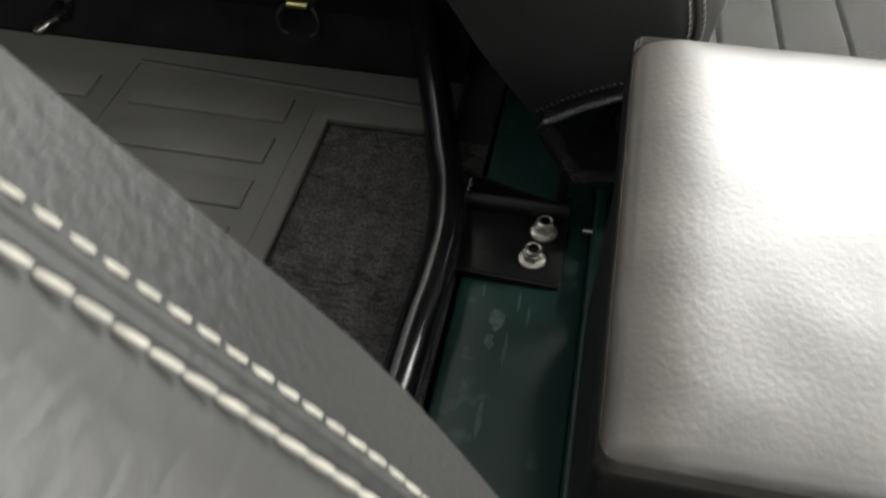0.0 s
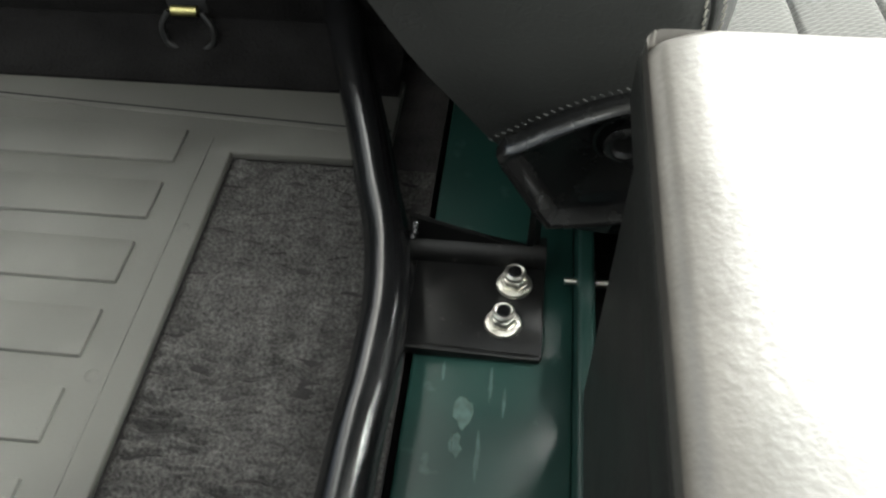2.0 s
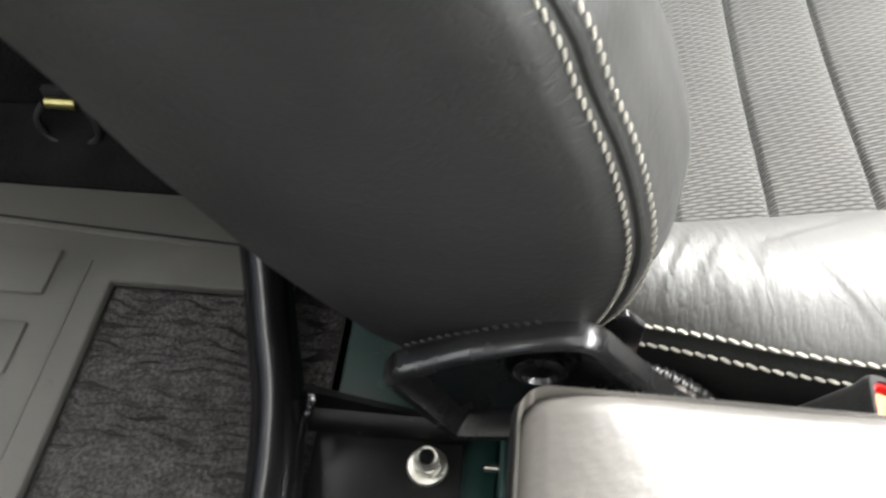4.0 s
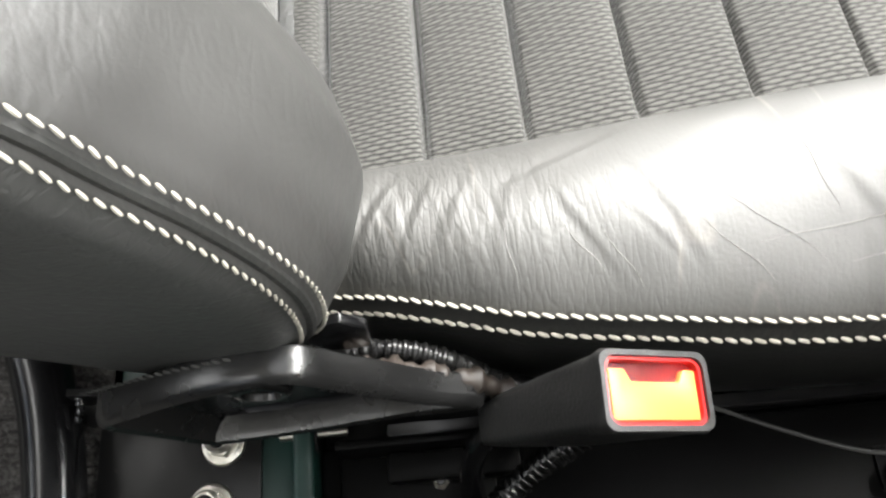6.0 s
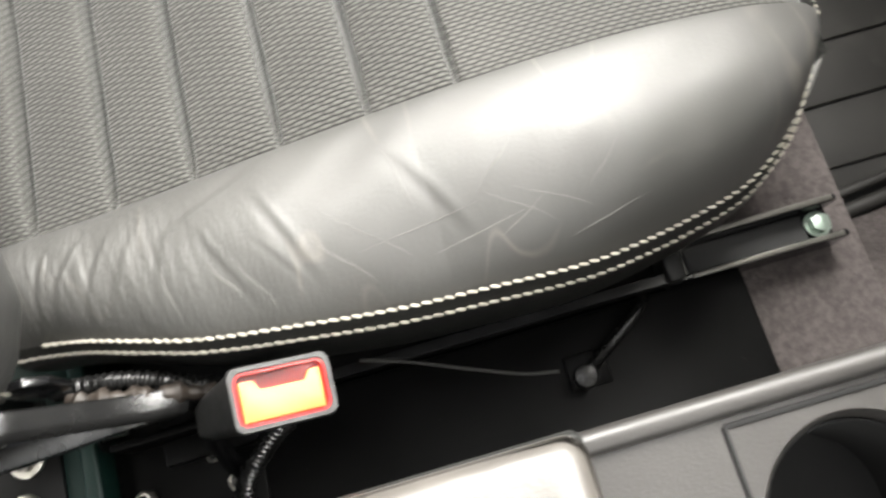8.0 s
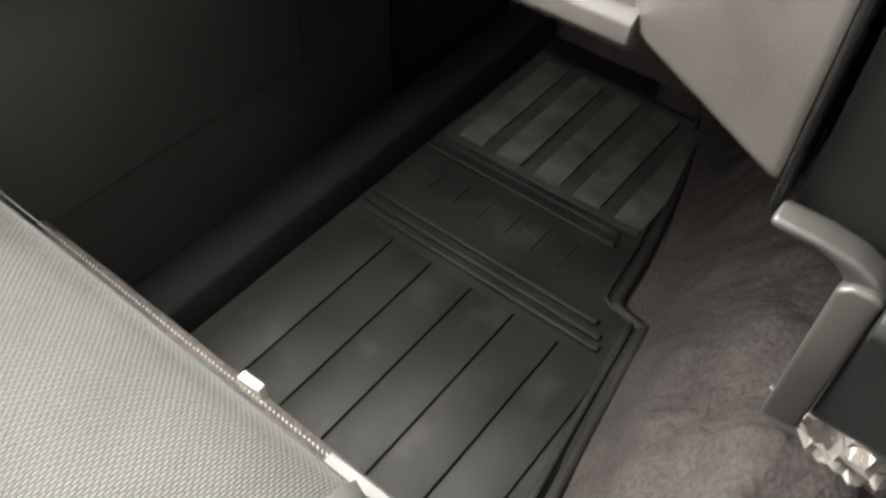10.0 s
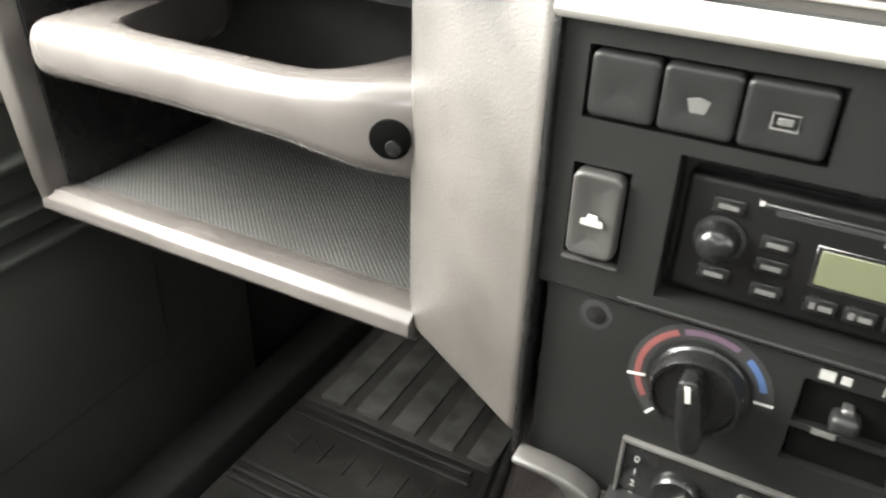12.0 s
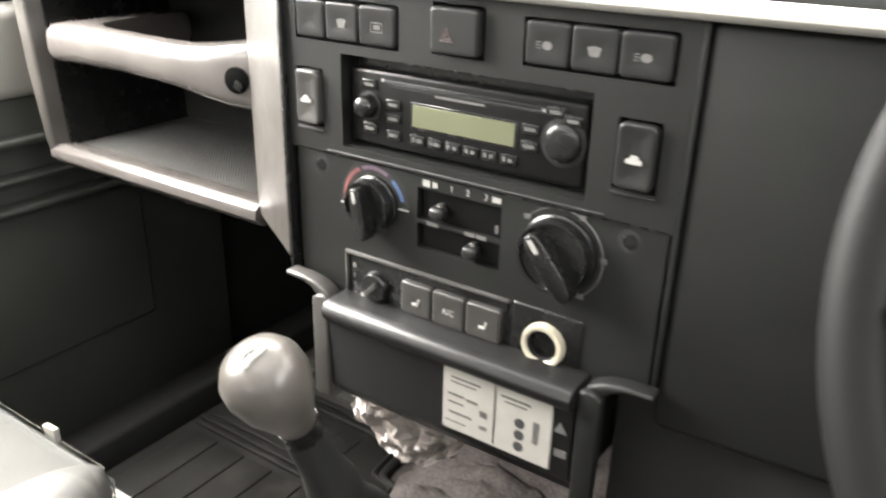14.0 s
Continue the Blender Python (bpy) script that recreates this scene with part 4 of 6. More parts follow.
def cubby_box():
    c = thing("cubby_box", "black leather covered cubby box with padded lid and cup holder", "cubby box")
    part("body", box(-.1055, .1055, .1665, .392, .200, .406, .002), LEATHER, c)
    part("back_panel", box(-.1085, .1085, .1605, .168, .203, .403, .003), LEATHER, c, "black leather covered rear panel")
    lid = part("lid", padded(-.1145, .1145, .156, LID_END, .404, .4405, .0075), LEATHER_LID_LIT, c, "padded black leather lid with a top lightened as if lit")
    # darker copy of the lid leather for the shaded edge
    part("lid_edge_shade", box(-.1152, .1152, .1553, LID_END + .0007, .4036, .4290, .004, 3), LEATHER, lid, "dark leather strip painting shade round the lid's edge")
    part("lid_seam", sweep([(-.1142, .165 + .228 * i / 20, .418) for i in range(21)], .0012, 6), LEATHER, lid)
    part("rear_seam", sweep([(-.103 + .206 * i / 20, .1602, .3925) for i in range(21)], .0011, 8), LEATHER, c)
    # tray with one round cup well each side
    wells = ((-.063, .479), (.063, .479))
    bm = bmesh.new()
    x0, x1, y0, y1, z = -.1095, .1095, .393, .5250, .396
    for cx, cy in wells:
        n = 40
        lo, hi = (x0, 0.0) if cx < 0 else (0.0, x1)
        inner = [bm.verts.new((cx + .0325 * math.cos(2 * math.pi * k / n), cy + .0325 * math.sin(2 * math.pi * k / n), z - .003)) for k in range(n)]
        edge = [bm.verts.new((cx + .0345 * math.cos(2 * math.pi * k / n), cy + .0345 * math.sin(2 * math.pi * k / n), z)) for k in range(n)]
        deep = [bm.verts.new((cx + .0300 * math.cos(2 * math.pi * k / n), cy + .0300 * math.sin(2 * math.pi * k / n), z - .055)) for k in range(n)]
        rim = []
        for k in range(n):
            a = 2 * math.pi * k / n
            dx, dy = math.cos(a), math.sin(a)
            t = min((hi - cx) / dx if dx > 1e-6 else (lo - cx) / dx if dx < -1e-6 else 9, (y1 - cy) / dy if dy > 1e-6 else (y0 - cy) / dy if dy < -1e-6 else 9)
            rim.append(bm.verts.new((cx + dx * t, cy + dy * t, z)))
        for k in range(n):
            j = (k + 1) % n
            bm.faces.new((rim[k], rim[j], edge[j], edge[k])), bm.faces.new((edge[k], edge[j], inner[j], inner[k])), bm.faces.new((inner[k], inner[j], deep[j], deep[k]))
        bm.faces.new(deep)
    bmesh.ops.recalc_face_normals(bm, faces=bm.faces)
    tray = part("cup_tray", bm, PLASTIC_TRAY, c, "grey plastic tray with round cup wells")
    for cx, cy in wells:
        part("well_liner", lathe([(.0302, -.054), (.0318, -.008), (.0308, -.008), (.0285, -.053), (.001, -.0535)], (cx, cy, z), sides=36), DARK_VOID, tray, "black rubber cup liner")
    for a, b in (((x0, y0), (x1, y0)), ((x0, y1), (x1, y1)), ((x0, y0), (x0, y1)), ((x1, y0), (x1, y1))):
        part("tray_rim", sweep([(a[0] + (b[0] - a[0]) * i / 6, a[1] + (b[1] - a[1]) * i / 6, z) for i in range(7)], .0045, 10), PLASTIC_TRAY, tray)
    for a, b in (((-.1025, .4435), (-.1025, .5130)), ((-.1025, .5130), (.1025, .5130)), ((.1025, .5130), (.1025, .4435)), ((.1025, .4435), (-.1025, .4435))):
        part("groove", sweep([(a[0] + (b[0] - a[0]) * i / 6, a[1] + (b[1] - a[1]) * i / 6, z + .0002) for i in range(7)], .0011, 6), DARK_VOID, tray)
    part("front_wall", box(-.108, .108, .5215, .5265, .205, .393, .002), PLASTIC_TRAY, c)
    for a in (-1, 1):
        part("side_wall", box(min(a * .1045, a * .1085), max(a * .1045, a * .1085), .392, .5215, .205, .393, .001), PLASTIC_TRAY, c)
    return c


def padded(x0, x1, y0, y1, z0, z1, r):
    """A soft pad: rounded edges and a slightly swollen top."""
    bm = box(x0, x1, y0, y1, z0, z1, r, 6)
    bmesh.ops.subdivide_edges(bm, edges=[e for e in bm.edges if e.calc_length() > .05], cuts=30, use_grid_fill=True)
    for v in bm.verts:
        if v.co.z > z1 - .004:
            u, w = (v.co.x - x0) / (x1 - x0), (v.co.y - y0) / (y1 - y0)
            side = min(v.co.x - x0, x1 - v.co.x)
            v.co.z -= max(.009 * max(0, 1 - (v.co.y - y0) / .040) ** 2, .0030 * max(0, 1 - side / .030) ** 2) + .003 * max(0, 1 - (y1 - v.co.y) / .03) ** 2
            v.co.z += .003 * max(0, math.sin(math.pi * u) * math.sin(math.pi * w)) ** .5 + .0006 * noise.noise(v.co * 30)
    return bm


cubby_box()


# ---- dashboard ----
FY = 0.720


def plate(x0, x1, z0, z1, y, depth, holes, back=True):
    """An upright plate facing the seats, with sunk rectangular pockets."""
    xs = sorted({x0, x1, *[h[0] for h in holes], *[h[1] for h in holes]})
    zs = sorted({z0, z1, *[h[2] for h in holes], *[h[3] for h in holes]})
    bm = bmesh.new()
    cell = lambda i, j: 0 <= i < len(xs) - 1 and 0 <= j < len(zs) - 1
    sunk = lambda i, j: cell(i, j) and any(h[0] < (xs[i] + xs[i + 1]) / 2 < h[1] and h[2] < (zs[j] + zs[j + 1]) / 2 < h[3] for h in holes)
    quad = lambda *p: bm.faces.new([bm.verts.new(q) for q in p])
    for i in range(len(xs) - 1):
        for j in range(len(zs) - 1):
            a, b, c, d = xs[i], xs[i + 1], zs[j], zs[j + 1]
            yy = y + depth if sunk(i, j) else y
            quad((a, yy, c), (b, yy, c), (b, yy, d), (a, yy, d))
            for di, dj, p, q in ((-1, 0, (a, c), (a, d)), (1, 0, (b, c), (b, d)), (0, -1, (a, c), (b, c)), (0, 1, (a, d), (b, d))):
                k = (i + di, j + dj)
                if not cell(*k):
                    quad((p[0], yy, p[1]), (q[0], yy, q[1]), (q[0], y + .03, q[1]), (p[0], y + .03, p[1]))
                elif sunk(i, j) and not sunk(*k):
                    quad((p[0], y, p[1]), (q[0], y, q[1]), (q[0], y + depth, q[1]), (p[0], y + depth, p[1]))
    bmesh.ops.remove_doubles(bm, verts=bm.verts, dist=1e-5)
    bmesh.ops.recalc_face_normals(bm, faces=bm.faces)
    return bm


def marks(shapes, y, parent, mat, name="mark"):
    """Printed marks: flat bars on an upright face."""
    for x, z, w, h in shapes:
        part(name, box(x - w / 2, x + w / 2, y - .0005, y + .0003, z - h / 2, z + h / 2), mat, parent)


def lettering(text, x, z, y, size, parent, mat, turn=0.0):
    cu = bpy.data.curves.new("lettering", "FONT")
    cu.body, cu.size, cu.extrude, cu.align_x, cu.align_y = text, size, .0002, "CENTER", "CENTER"
    tmp = bpy.data.objects.new("lettering", cu)
    scene.collection.objects.link(tmp)
    me = bpy.data.meshes.new_from_object(tmp.evaluated_get(bpy.context.evaluated_depsgraph_get()))
    bpy.data.objects.remove(tmp)
    me.transform(Matrix.Translation((x, y, z)) @ Euler((radians(90), 0, 0)).to_matrix().to_4x4())
    me.materials.clear()
    me.materials.append(mat)
    ob = new("lettering", me)
    ob.parent = parent
    return ob


def key(x0, x1, z0, z1, y, parent, mat, label="", scoops=((.45, .26, .2, .0012),), name="switch", corner=.0032):
    """A push switch with rounded corners and a hollowed face; scoops: height, half width, half height, depth."""
    def outline(inset):
        r = max(corner - inset, .0004)
        a, b, c, e = x0 + inset + r, x1 - inset - r, z0 + inset + r, z1 - inset - r
        pts = []
        for (px, pz), start in (((b, e), 0), ((a, e), 90), ((a, c), 180), ((b, c), 270)):
            pts += [(px + r * math.cos(radians(start + 18 * k)), pz + r * math.sin(radians(start + 18 * k))) for k in range(6)]
        return pts
    w, h = x1 - x0, z1 - z0
    hollow = lambda x, z: sum(d * math.exp(-(((x - x0) / w - .5) / a) ** 2 - (((z - z0) / h - v) / b) ** 2) for v, a, b, d in scoops)
    half = min(w, h) / 2
    rings = [[(x, y + .008, z) for x, z in outline(0)]]
    for inset, drop in ((0, .0018), (.0004, .0008), (.0011, .0002), (.0020, 0), (.0035, 0), (.0055, 0), (.0080, 0), (half * .8, 0)):
        if inset < half:
            rings.append([(x, y + drop + hollow(x, z), z) for x, z in outline(inset)])
    bm = bmesh.new()
    rows = [[bm.verts.new(p) for p in ring] for ring in rings]
    for a, b in zip(rows, rows[1:]):
        for i in range(len(a)):
            j = (i + 1) % len(a)
            bm.faces.new((a[i], a[j], b[j], b[i]))
    bm.faces.new(rows[-1])
    for f in bm.faces:
        f.smooth = True
    bmesh.ops.recalc_face_normals(bm, faces=bm.faces)
    return part(name, bm, mat, parent, label)


def arc(x, z, r0, r1, a0, a1, y, parent, mat, name):
    bm = bmesh.new()
    n = max(4, int(abs(a1 - a0) / 6))
    rows = []
    for k in range(n + 1):
        a = radians(a0 + (a1 - a0) * k / n)
        rows.append([bm.verts.new((x + r * math.cos(a), yy, z + r * math.sin(a))) for r, yy in ((r0, y + .0004), (r0, y - .0004), (r1, y - .0004), (r1, y + .0004))])
    for a, b in zip(rows, rows[1:]):
        for i in range(4):
            bm.faces.new((a[i], a[(i + 1) % 4], b[(i + 1) % 4], b[i]))
    bm.faces.new(rows[0]), bm.faces.new(rows[-1])
    bmesh.ops.recalc_face_normals(bm, faces=bm.faces)
    return part(name, bm, mat, parent)


def heater_knob(x, z, r, angle, y, parent):
    """A rotary knob: raised rim, sunk face and a tall bar across it with a white line at its tip."""
    k = part("heater_knob", lathe([(.001, 0), (r * 1.06, 0), (r * 1.05, .0022), (r, .0032), (r * .985, .0105), (r * .95, .0122), (r * .88, .0120), (r * .84, .0100), (.001, .0096)], (x, y, z), (0, -1, 0), 44), PLASTIC_BLACK, parent, "round black rotary knob")
    a = radians(angle)
    c, s = math.cos(a), math.sin(a)
    turn = lambda pts: [(x + r * (p * c - q * s), z + r * (p * s + q * c)) for p, q in pts]
    part("grip", prism(turn([(-1.12, -.13), (-.95, -.22), (-.5, -.27), (.5, -.25), (.74, -.20), (.80, -.12), (.80, .12), (.74, .20), (.5, .25), (-.5, .27), (-.95, .22), (-1.12, .13)]), "y", y - .0225, y - .0085, .0020, 3), PLASTIC_BLACK, k)
    part("pointer", prism(turn([(.30, -.06), (.70, -.06), (.70, .06), (.30, .06)]), "y", y - .0231, y - .0222), WHITE_PRINT, k, "white pointer line")
    return k


def pictogram(kind, x, z, y, parent, m=None):
    """Small printed symbols on switches."""
    m = m or GREY_PRINT
    if kind == "screen":
        part("symbol", prism([(x - .0028, z - .0030), (x + .0028, z - .0030), (x + .0045, z + .0022), (x, z + .0034), (x - .0045, z + .0022)], "y", y - .0007, y + .0005), m, parent)
    elif kind == "rear":
        part("symbol", sweep([(x + p, y - .0004, z + q) for p, q in ((-.0048, -.003), (.0048, -.003), (.0048, .0032), (-.0048, .0032), (-.0048, -.003))], .0005, 6), m, parent)
        part("symbol", box(x - .0028, x + .0028, y - .0007, y + .0005, z - .0012, z + .0016, .0003, 1), m, parent)
    elif kind == "lamp":
        part("symbol", prism([(x + .0035 * math.cos(q), z + .0026 * math.sin(q)) for q in (k * math.pi / 6 for k in range(12))], "y", y - .0007, y + .0005), m, parent)
        for b in (-.0018, 0, .0018):
            part("symbol", box(x - .0075, x - .0045, y - .0007, y + .0005, z + b - .0003, z + b + .0003), m, parent)
    elif kind == "seat":
        part("symbol", prism([(x - .003, z - .0025), (x + .002, z - .0025), (x + .004, z + .0035), (x + .0027, z + .0035), (x + .001, z - .0008), (x - .003, z - .0008)], "y", y - .0007, y + .0005), m, parent)
    elif kind == "car":
        part("symbol", prism([(x - .005, z - .0025), (x + .005, z - .0025), (x + .005, z), (x + .003, z + .0003), (x + .002, z + .0026), (x - .002, z + .0026), (x - .003, z + .0003), (x - .005, z)], "y", y - .0007, y + .0005), m, parent)


def dashboard():
    d = thing("dashboard", "dark grey plastic dashboard with an open shelf and centre console", "dashboard")
    up = plate(-.157, .157, .6015, .7265, FY, .017, [(-.1025, .0978, .6095, .6785), (-.1455, -.0495, .6855, .7165), (-.0215, .0195, .6875, .7215), (.0475, .1455, .6885, .7185), (-.1462, -.1204, .6200, .6650), (.1148, .1427, .6222, .6668)])
    upper = part("upper_panel", up, PLASTIC, d, "dark grey switch panel")
    low = plate(-.152, .154, .490, .6000, FY + .0025, .009, [(-.034, .037, .5655, .590), (-.034, .037, .5425, .5625), (-.1025, .0475, .4795, .5215)])
    lower = part("heater_panel", low, PLASTIC, d, "dark grey heater control panel")
    part("console_rim", box(-.1605, -.1565, .715, .77, .488, .729, .0015), PLASTIC_BLACK, d)
    part("console_rim", box(.1565, .1605, .7202, .77, .488, .729, .0010), PLASTIC, d)
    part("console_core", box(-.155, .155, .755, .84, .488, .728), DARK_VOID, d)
    part("console_core", box(-.157, .157, .7216, .75, .5995, .6020), PLASTIC_BLACK, d)
    part("radio_ledge", sweep([(-.1180 + .23 * i / 12, FY + .0002, .6030) for i in range(13)], .0012, 10), PLASTIC, d)
    # switches
    for i, (a, b) in enumerate(((-.1435, -.1155), (-.1145, -.0845), (-.0835, -.0515))):
        k = key(a, b, .6872, .7146, FY - .002, upper, SWITCH)
        if i:
            pictogram(("", "screen", "rear")[i], (a + b) / 2, .7000, FY - .0012, k)
    hz = key(-.0195, .0175, .6895, .7195, FY - .006, upper, SWITCH, "hazard switch with a faint red triangle", ())
    for a, b, e, f in ((-.0050, -.0036, .0050, -.0036), (.0050, -.0036, 0, .0050), (0, .0050, -.0050, -.0036), (-.0022, -.0020, .0022, -.0020), (.0022, -.0020, 0, .0022), (0, .0022, -.0022, -.0020)):
        part("symbol", sweep([(a - .006, FY - .0062, .7015 + b), (e - .006, FY - .0062, .7015 + f)], .0006, 6), FAINT_RED, hz)
    for i, (a, b) in enumerate(((.0495, .0795), (.0805, .1105), (.1115, .1435))):
        k = key(a, b, .6900, .7170, FY - .002, upper, SWITCH)
        pictogram(("lamp", "screen", "lamp")[i], (a + b) / 2, .7025, FY - .0012, k)
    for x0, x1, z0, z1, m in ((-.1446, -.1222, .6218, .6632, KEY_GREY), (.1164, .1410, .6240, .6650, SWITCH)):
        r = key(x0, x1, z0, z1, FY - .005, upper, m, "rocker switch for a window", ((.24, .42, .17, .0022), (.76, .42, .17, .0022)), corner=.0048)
        pictogram("car", (x0 + x1) / 2, (z0 + z1) / 2 - .001, FY - .0052, r, WHITE_PRINT)
        part("sill", box(x0 - .002, x1 + .002, FY - .002, FY + .004, z0 - .0048, z0 - .0030, .0007), m, upper)
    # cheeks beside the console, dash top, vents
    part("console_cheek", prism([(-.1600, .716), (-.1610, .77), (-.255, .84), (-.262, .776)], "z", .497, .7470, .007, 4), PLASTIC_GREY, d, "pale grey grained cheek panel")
    # glare on the ledge is put into its pale colour
    part("dash_top", prism([(.713, .7265), (.708, .731), (.712, .7365), (.719, .7388), (.7235, .7375), (.7245, .7285), (1.12, .7285), (1.12, .70), (.80, .70), (.80, .7265)], "x", -.1585, .742, .0015, 2), PLASTIC_TOP, d, "dash top edge lightened as if brightly lit")
    for a, b in ((-.2400, -.1195), (.1265, .742)):
        part("top_pad", prism([(.7275, .7290), (.7265, .7420), (.7320, .7480), (.745, .7520), (1.12, .7540), (1.12, .7290)], "x", a, b, .003, 3), PLASTIC, d, "dark grained dash top")
    part("top_pad", prism([(.777, .7000), (.772, .7420), (.778, .7490), (.792, .7530), (1.12, .7540), (1.12, .7000)], "x", -.742, -.2410, .003, 3), PLASTIC, d, "dark grained dash top over the shelf")
    # vent unit with two louvres, a clock and two small knobs between them
    vy, openings = .7415, ((-.1130, -.0375), (.0435, .1190))
    vent = part("vent_panel", plate(-.1175, .1245, .7300, .800, vy, .02, [(a, b, .7410, .7920) for a, b in openings]), PLASTIC_GREY, d, "grey vent panel with two louvres")
    # black strip paints the shade in the gap behind the dash edge
    part("vent_gap_shade", box(-.1175, .1245, vy - .0035, vy + .004, .7288, .7350, .0008), DARK_VOID, vent)
    for a, b in openings:
        for p, q in (((a, .7405), (b, .7405)), ((b, .7405), (b, .7925)), ((b, .7925), (a, .7925)), ((a, .7925), (a, .7405))):
            part("louvre_frame", sweep([(p[0] + (q[0] - p[0]) * i / 4, vy - .0008, p[1] + (q[1] - p[1]) * i / 4) for i in range(5)], .0013, 8), PLASTIC_TOP, vent)
        for z in (.7525, .7640, .7755, .7850):
            part("slat", prism([(vy + .001, z - .0012), (vy + .012, z - .0030), (vy + .012, z - .0012), (vy + .001, z + .0010)], "x", a, b, .0004, 1), PLASTIC_GREY if z < .76 else PLASTIC_BLACK, vent)
    ck = part("clock", lathe([(.001, 0), (.0212, 0), (.0208, .005), (.0200, .0062), (.0172, .0056), (.0165, .003), (.001, .003)], (.0065, vy, .7670), (0, -1, 0), 40), PLASTIC_TOP, d, "round clock with a pale rim")
    part("dial", lathe([(.001, .0032), (.0160, .0032), (.0160, .0036), (.001, .0036)], (.0065, vy, .7670), (0, -1, 0), 36), PLASTIC_BLACK, ck)
    for x, z in ((-.0160, .7470), (.0225, .7455)):
        part("knob", lathe([(.001, 0), (.0040, 0), (.0040, .006), (.0030, .0078), (.001, .0080)], (x, vy, z), (0, -1, 0), 16), PLASTIC_BLACK, vent)
    part("vent_top", box(-.1185, .1255, vy + .001, .98, .800, .812, .005), PLASTIC_TOP, d)
    # passenger shelf and grab handle
    lip = [(.786, .486), (.772, .489), (.764, .497), (.765, .507), (.773, .512), (.785, .5105), (.80, .508), (.80, .486)]
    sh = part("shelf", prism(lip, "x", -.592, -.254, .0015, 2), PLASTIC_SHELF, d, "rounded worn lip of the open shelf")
    part("shelf_mat", box(-.59, -.250, .797, .955, .500, .5085, .001), SHELF_MAT, sh, "dimpled black rubber shelf lining")
    part("shelf_under", prism([(.79, .487), (.955, .470), (.955, .50), (.79, .50)], "x", -.59, -.25), PLASTIC_BLACK, d)
    part("under_tray", prism([(.80, .470), (.84, .462), (.95, .462), (.95, .486), (.80, .486)], "x", -.53, -.38, .003), PLASTIC_BLACK, d)
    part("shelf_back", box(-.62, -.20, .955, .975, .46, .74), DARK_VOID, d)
    part("shelf_tab", box(-.268, -.256, .82, .85, .509, .514, .001), PLASTIC_GREY, d)
    part("end_cap", prism([(-.583, .505), (-.592, .497), (-.600, .52), (-.612, .60), (-.622, .745), (-.600, .745), (-.592, .62)], "y", .765, .96, .004, 3), PLASTIC_GREY, d)
    # black skin added inside the end cap to darken the shelf's interior
    part("shelf_end_shade", prism([(-.5825, .507), (-.5910, .62), (-.5985, .742), (-.5955, .742), (-.588, .62), (-.5795, .507)], "y", .785, .955, .0005, 1), PLASTIC_BLACK, d)
    # grab handle: a bar with a deep arm at one end and a flare into the cheek at the other
    front = eased([(-.568, .776), (-.558, .765), (-.550, .760), (-.50, .756), (-.43, .7545), (-.35, .7555), (-.30, .760), (-.27, .768), (-.245, .778)])
    rear = eased([(-.568, .89), (-.548, .93), (-.522, .93), (-.512, .87), (-.503, .812), (-.490, .797), (-.45, .792), (-.345, .793), (-.32, .800), (-.30, .820), (-.28, .855), (-.245, .93)])
    crest = eased([(-.568, .645), (-.55, .652), (-.50, .6545), (-.43, .6545), (-.35, .6540), (-.31, .656), (-.28, .660), (-.245, .664)])
    sole = eased([(-.568, .617), (-.55, .611), (-.50, .613), (-.43, .6150), (-.35, .6115), (-.31, .605), (-.28, .600), (-.245, .597)])
    rings = []
    for i in range(91):
        x = -.568 + .323 * i / 90
        y0, y1, z0, z1 = along(front, x), along(rear, x), along(sole, x), along(crest, x)
        shut = min(1, .35 + .65 * math.sqrt(max(0, (x + .568) / .010)))
        zc, h, r = (z0 + z1) / 2, (z1 - z0) / 2 * shut, .021
        ring = []
        for q in (2 * math.pi * k / 40 for k in range(40)):
            c, w = math.cos(q), math.sin(q)
            yy = y0 + r - r * abs(c) ** .7 if c < 0 else y1 - r + r * abs(c) ** .7
            ring.append((x, yy, zc + h * math.copysign(abs(w) ** .72, w)))
        rings.append(ring)
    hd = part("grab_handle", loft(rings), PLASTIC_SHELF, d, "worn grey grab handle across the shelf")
    # flush black disc paints the shade of the hole, nothing is sunk
    part("screw_hole", lathe([(.001, -.004), (.0120, -.004), (.0122, .0016), (.0112, .0020), (.001, .0018)], (-.2690, .7690, .6285), (.30, -1, -.05), 32), HOLE_SHADE, hd, "screw hole drawn as a black disc of shade")
    part("screw", lathe([(.001, 0), (.0050, 0), (.0046, .0012), (.001, .0016)], (-.2660, .7672, .6240), (.30, -1, -.05), 16), PLASTIC_BLACK, hd)
    # lower console with its lip
    prof = [(.7005, .4865), (.694, .4845), (.690, .478), (.693, .471), (.700, .466), (.703, .405), (.712, .392), (.80, .385), (.80, .4865)]
    lc = part("lower_console", prism(prof, "x", -.106, .114, .002, 2), SWITCH, d, "dark grey lower console with a rounded lip")
    for k in (-1, 1):
        arm = [(.156, .4962), (.136, .4958), (.122, .4935), (.1125, .4890), (.1075, .4840), (.112, .4795), (.1238, .4830), (.1275, .4875), (.136, .4908), (.156, .4914)]
        post = [(.1065, .4835), (.1068, .393), (.1235, .390), (.1238, .4815), (.119, .4855), (.111, .4865)]
        # lit and shaded copies of one plastic: left horn paler, right horn dark
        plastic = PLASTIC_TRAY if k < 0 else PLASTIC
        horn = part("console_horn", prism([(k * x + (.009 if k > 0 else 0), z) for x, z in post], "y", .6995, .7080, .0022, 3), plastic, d)
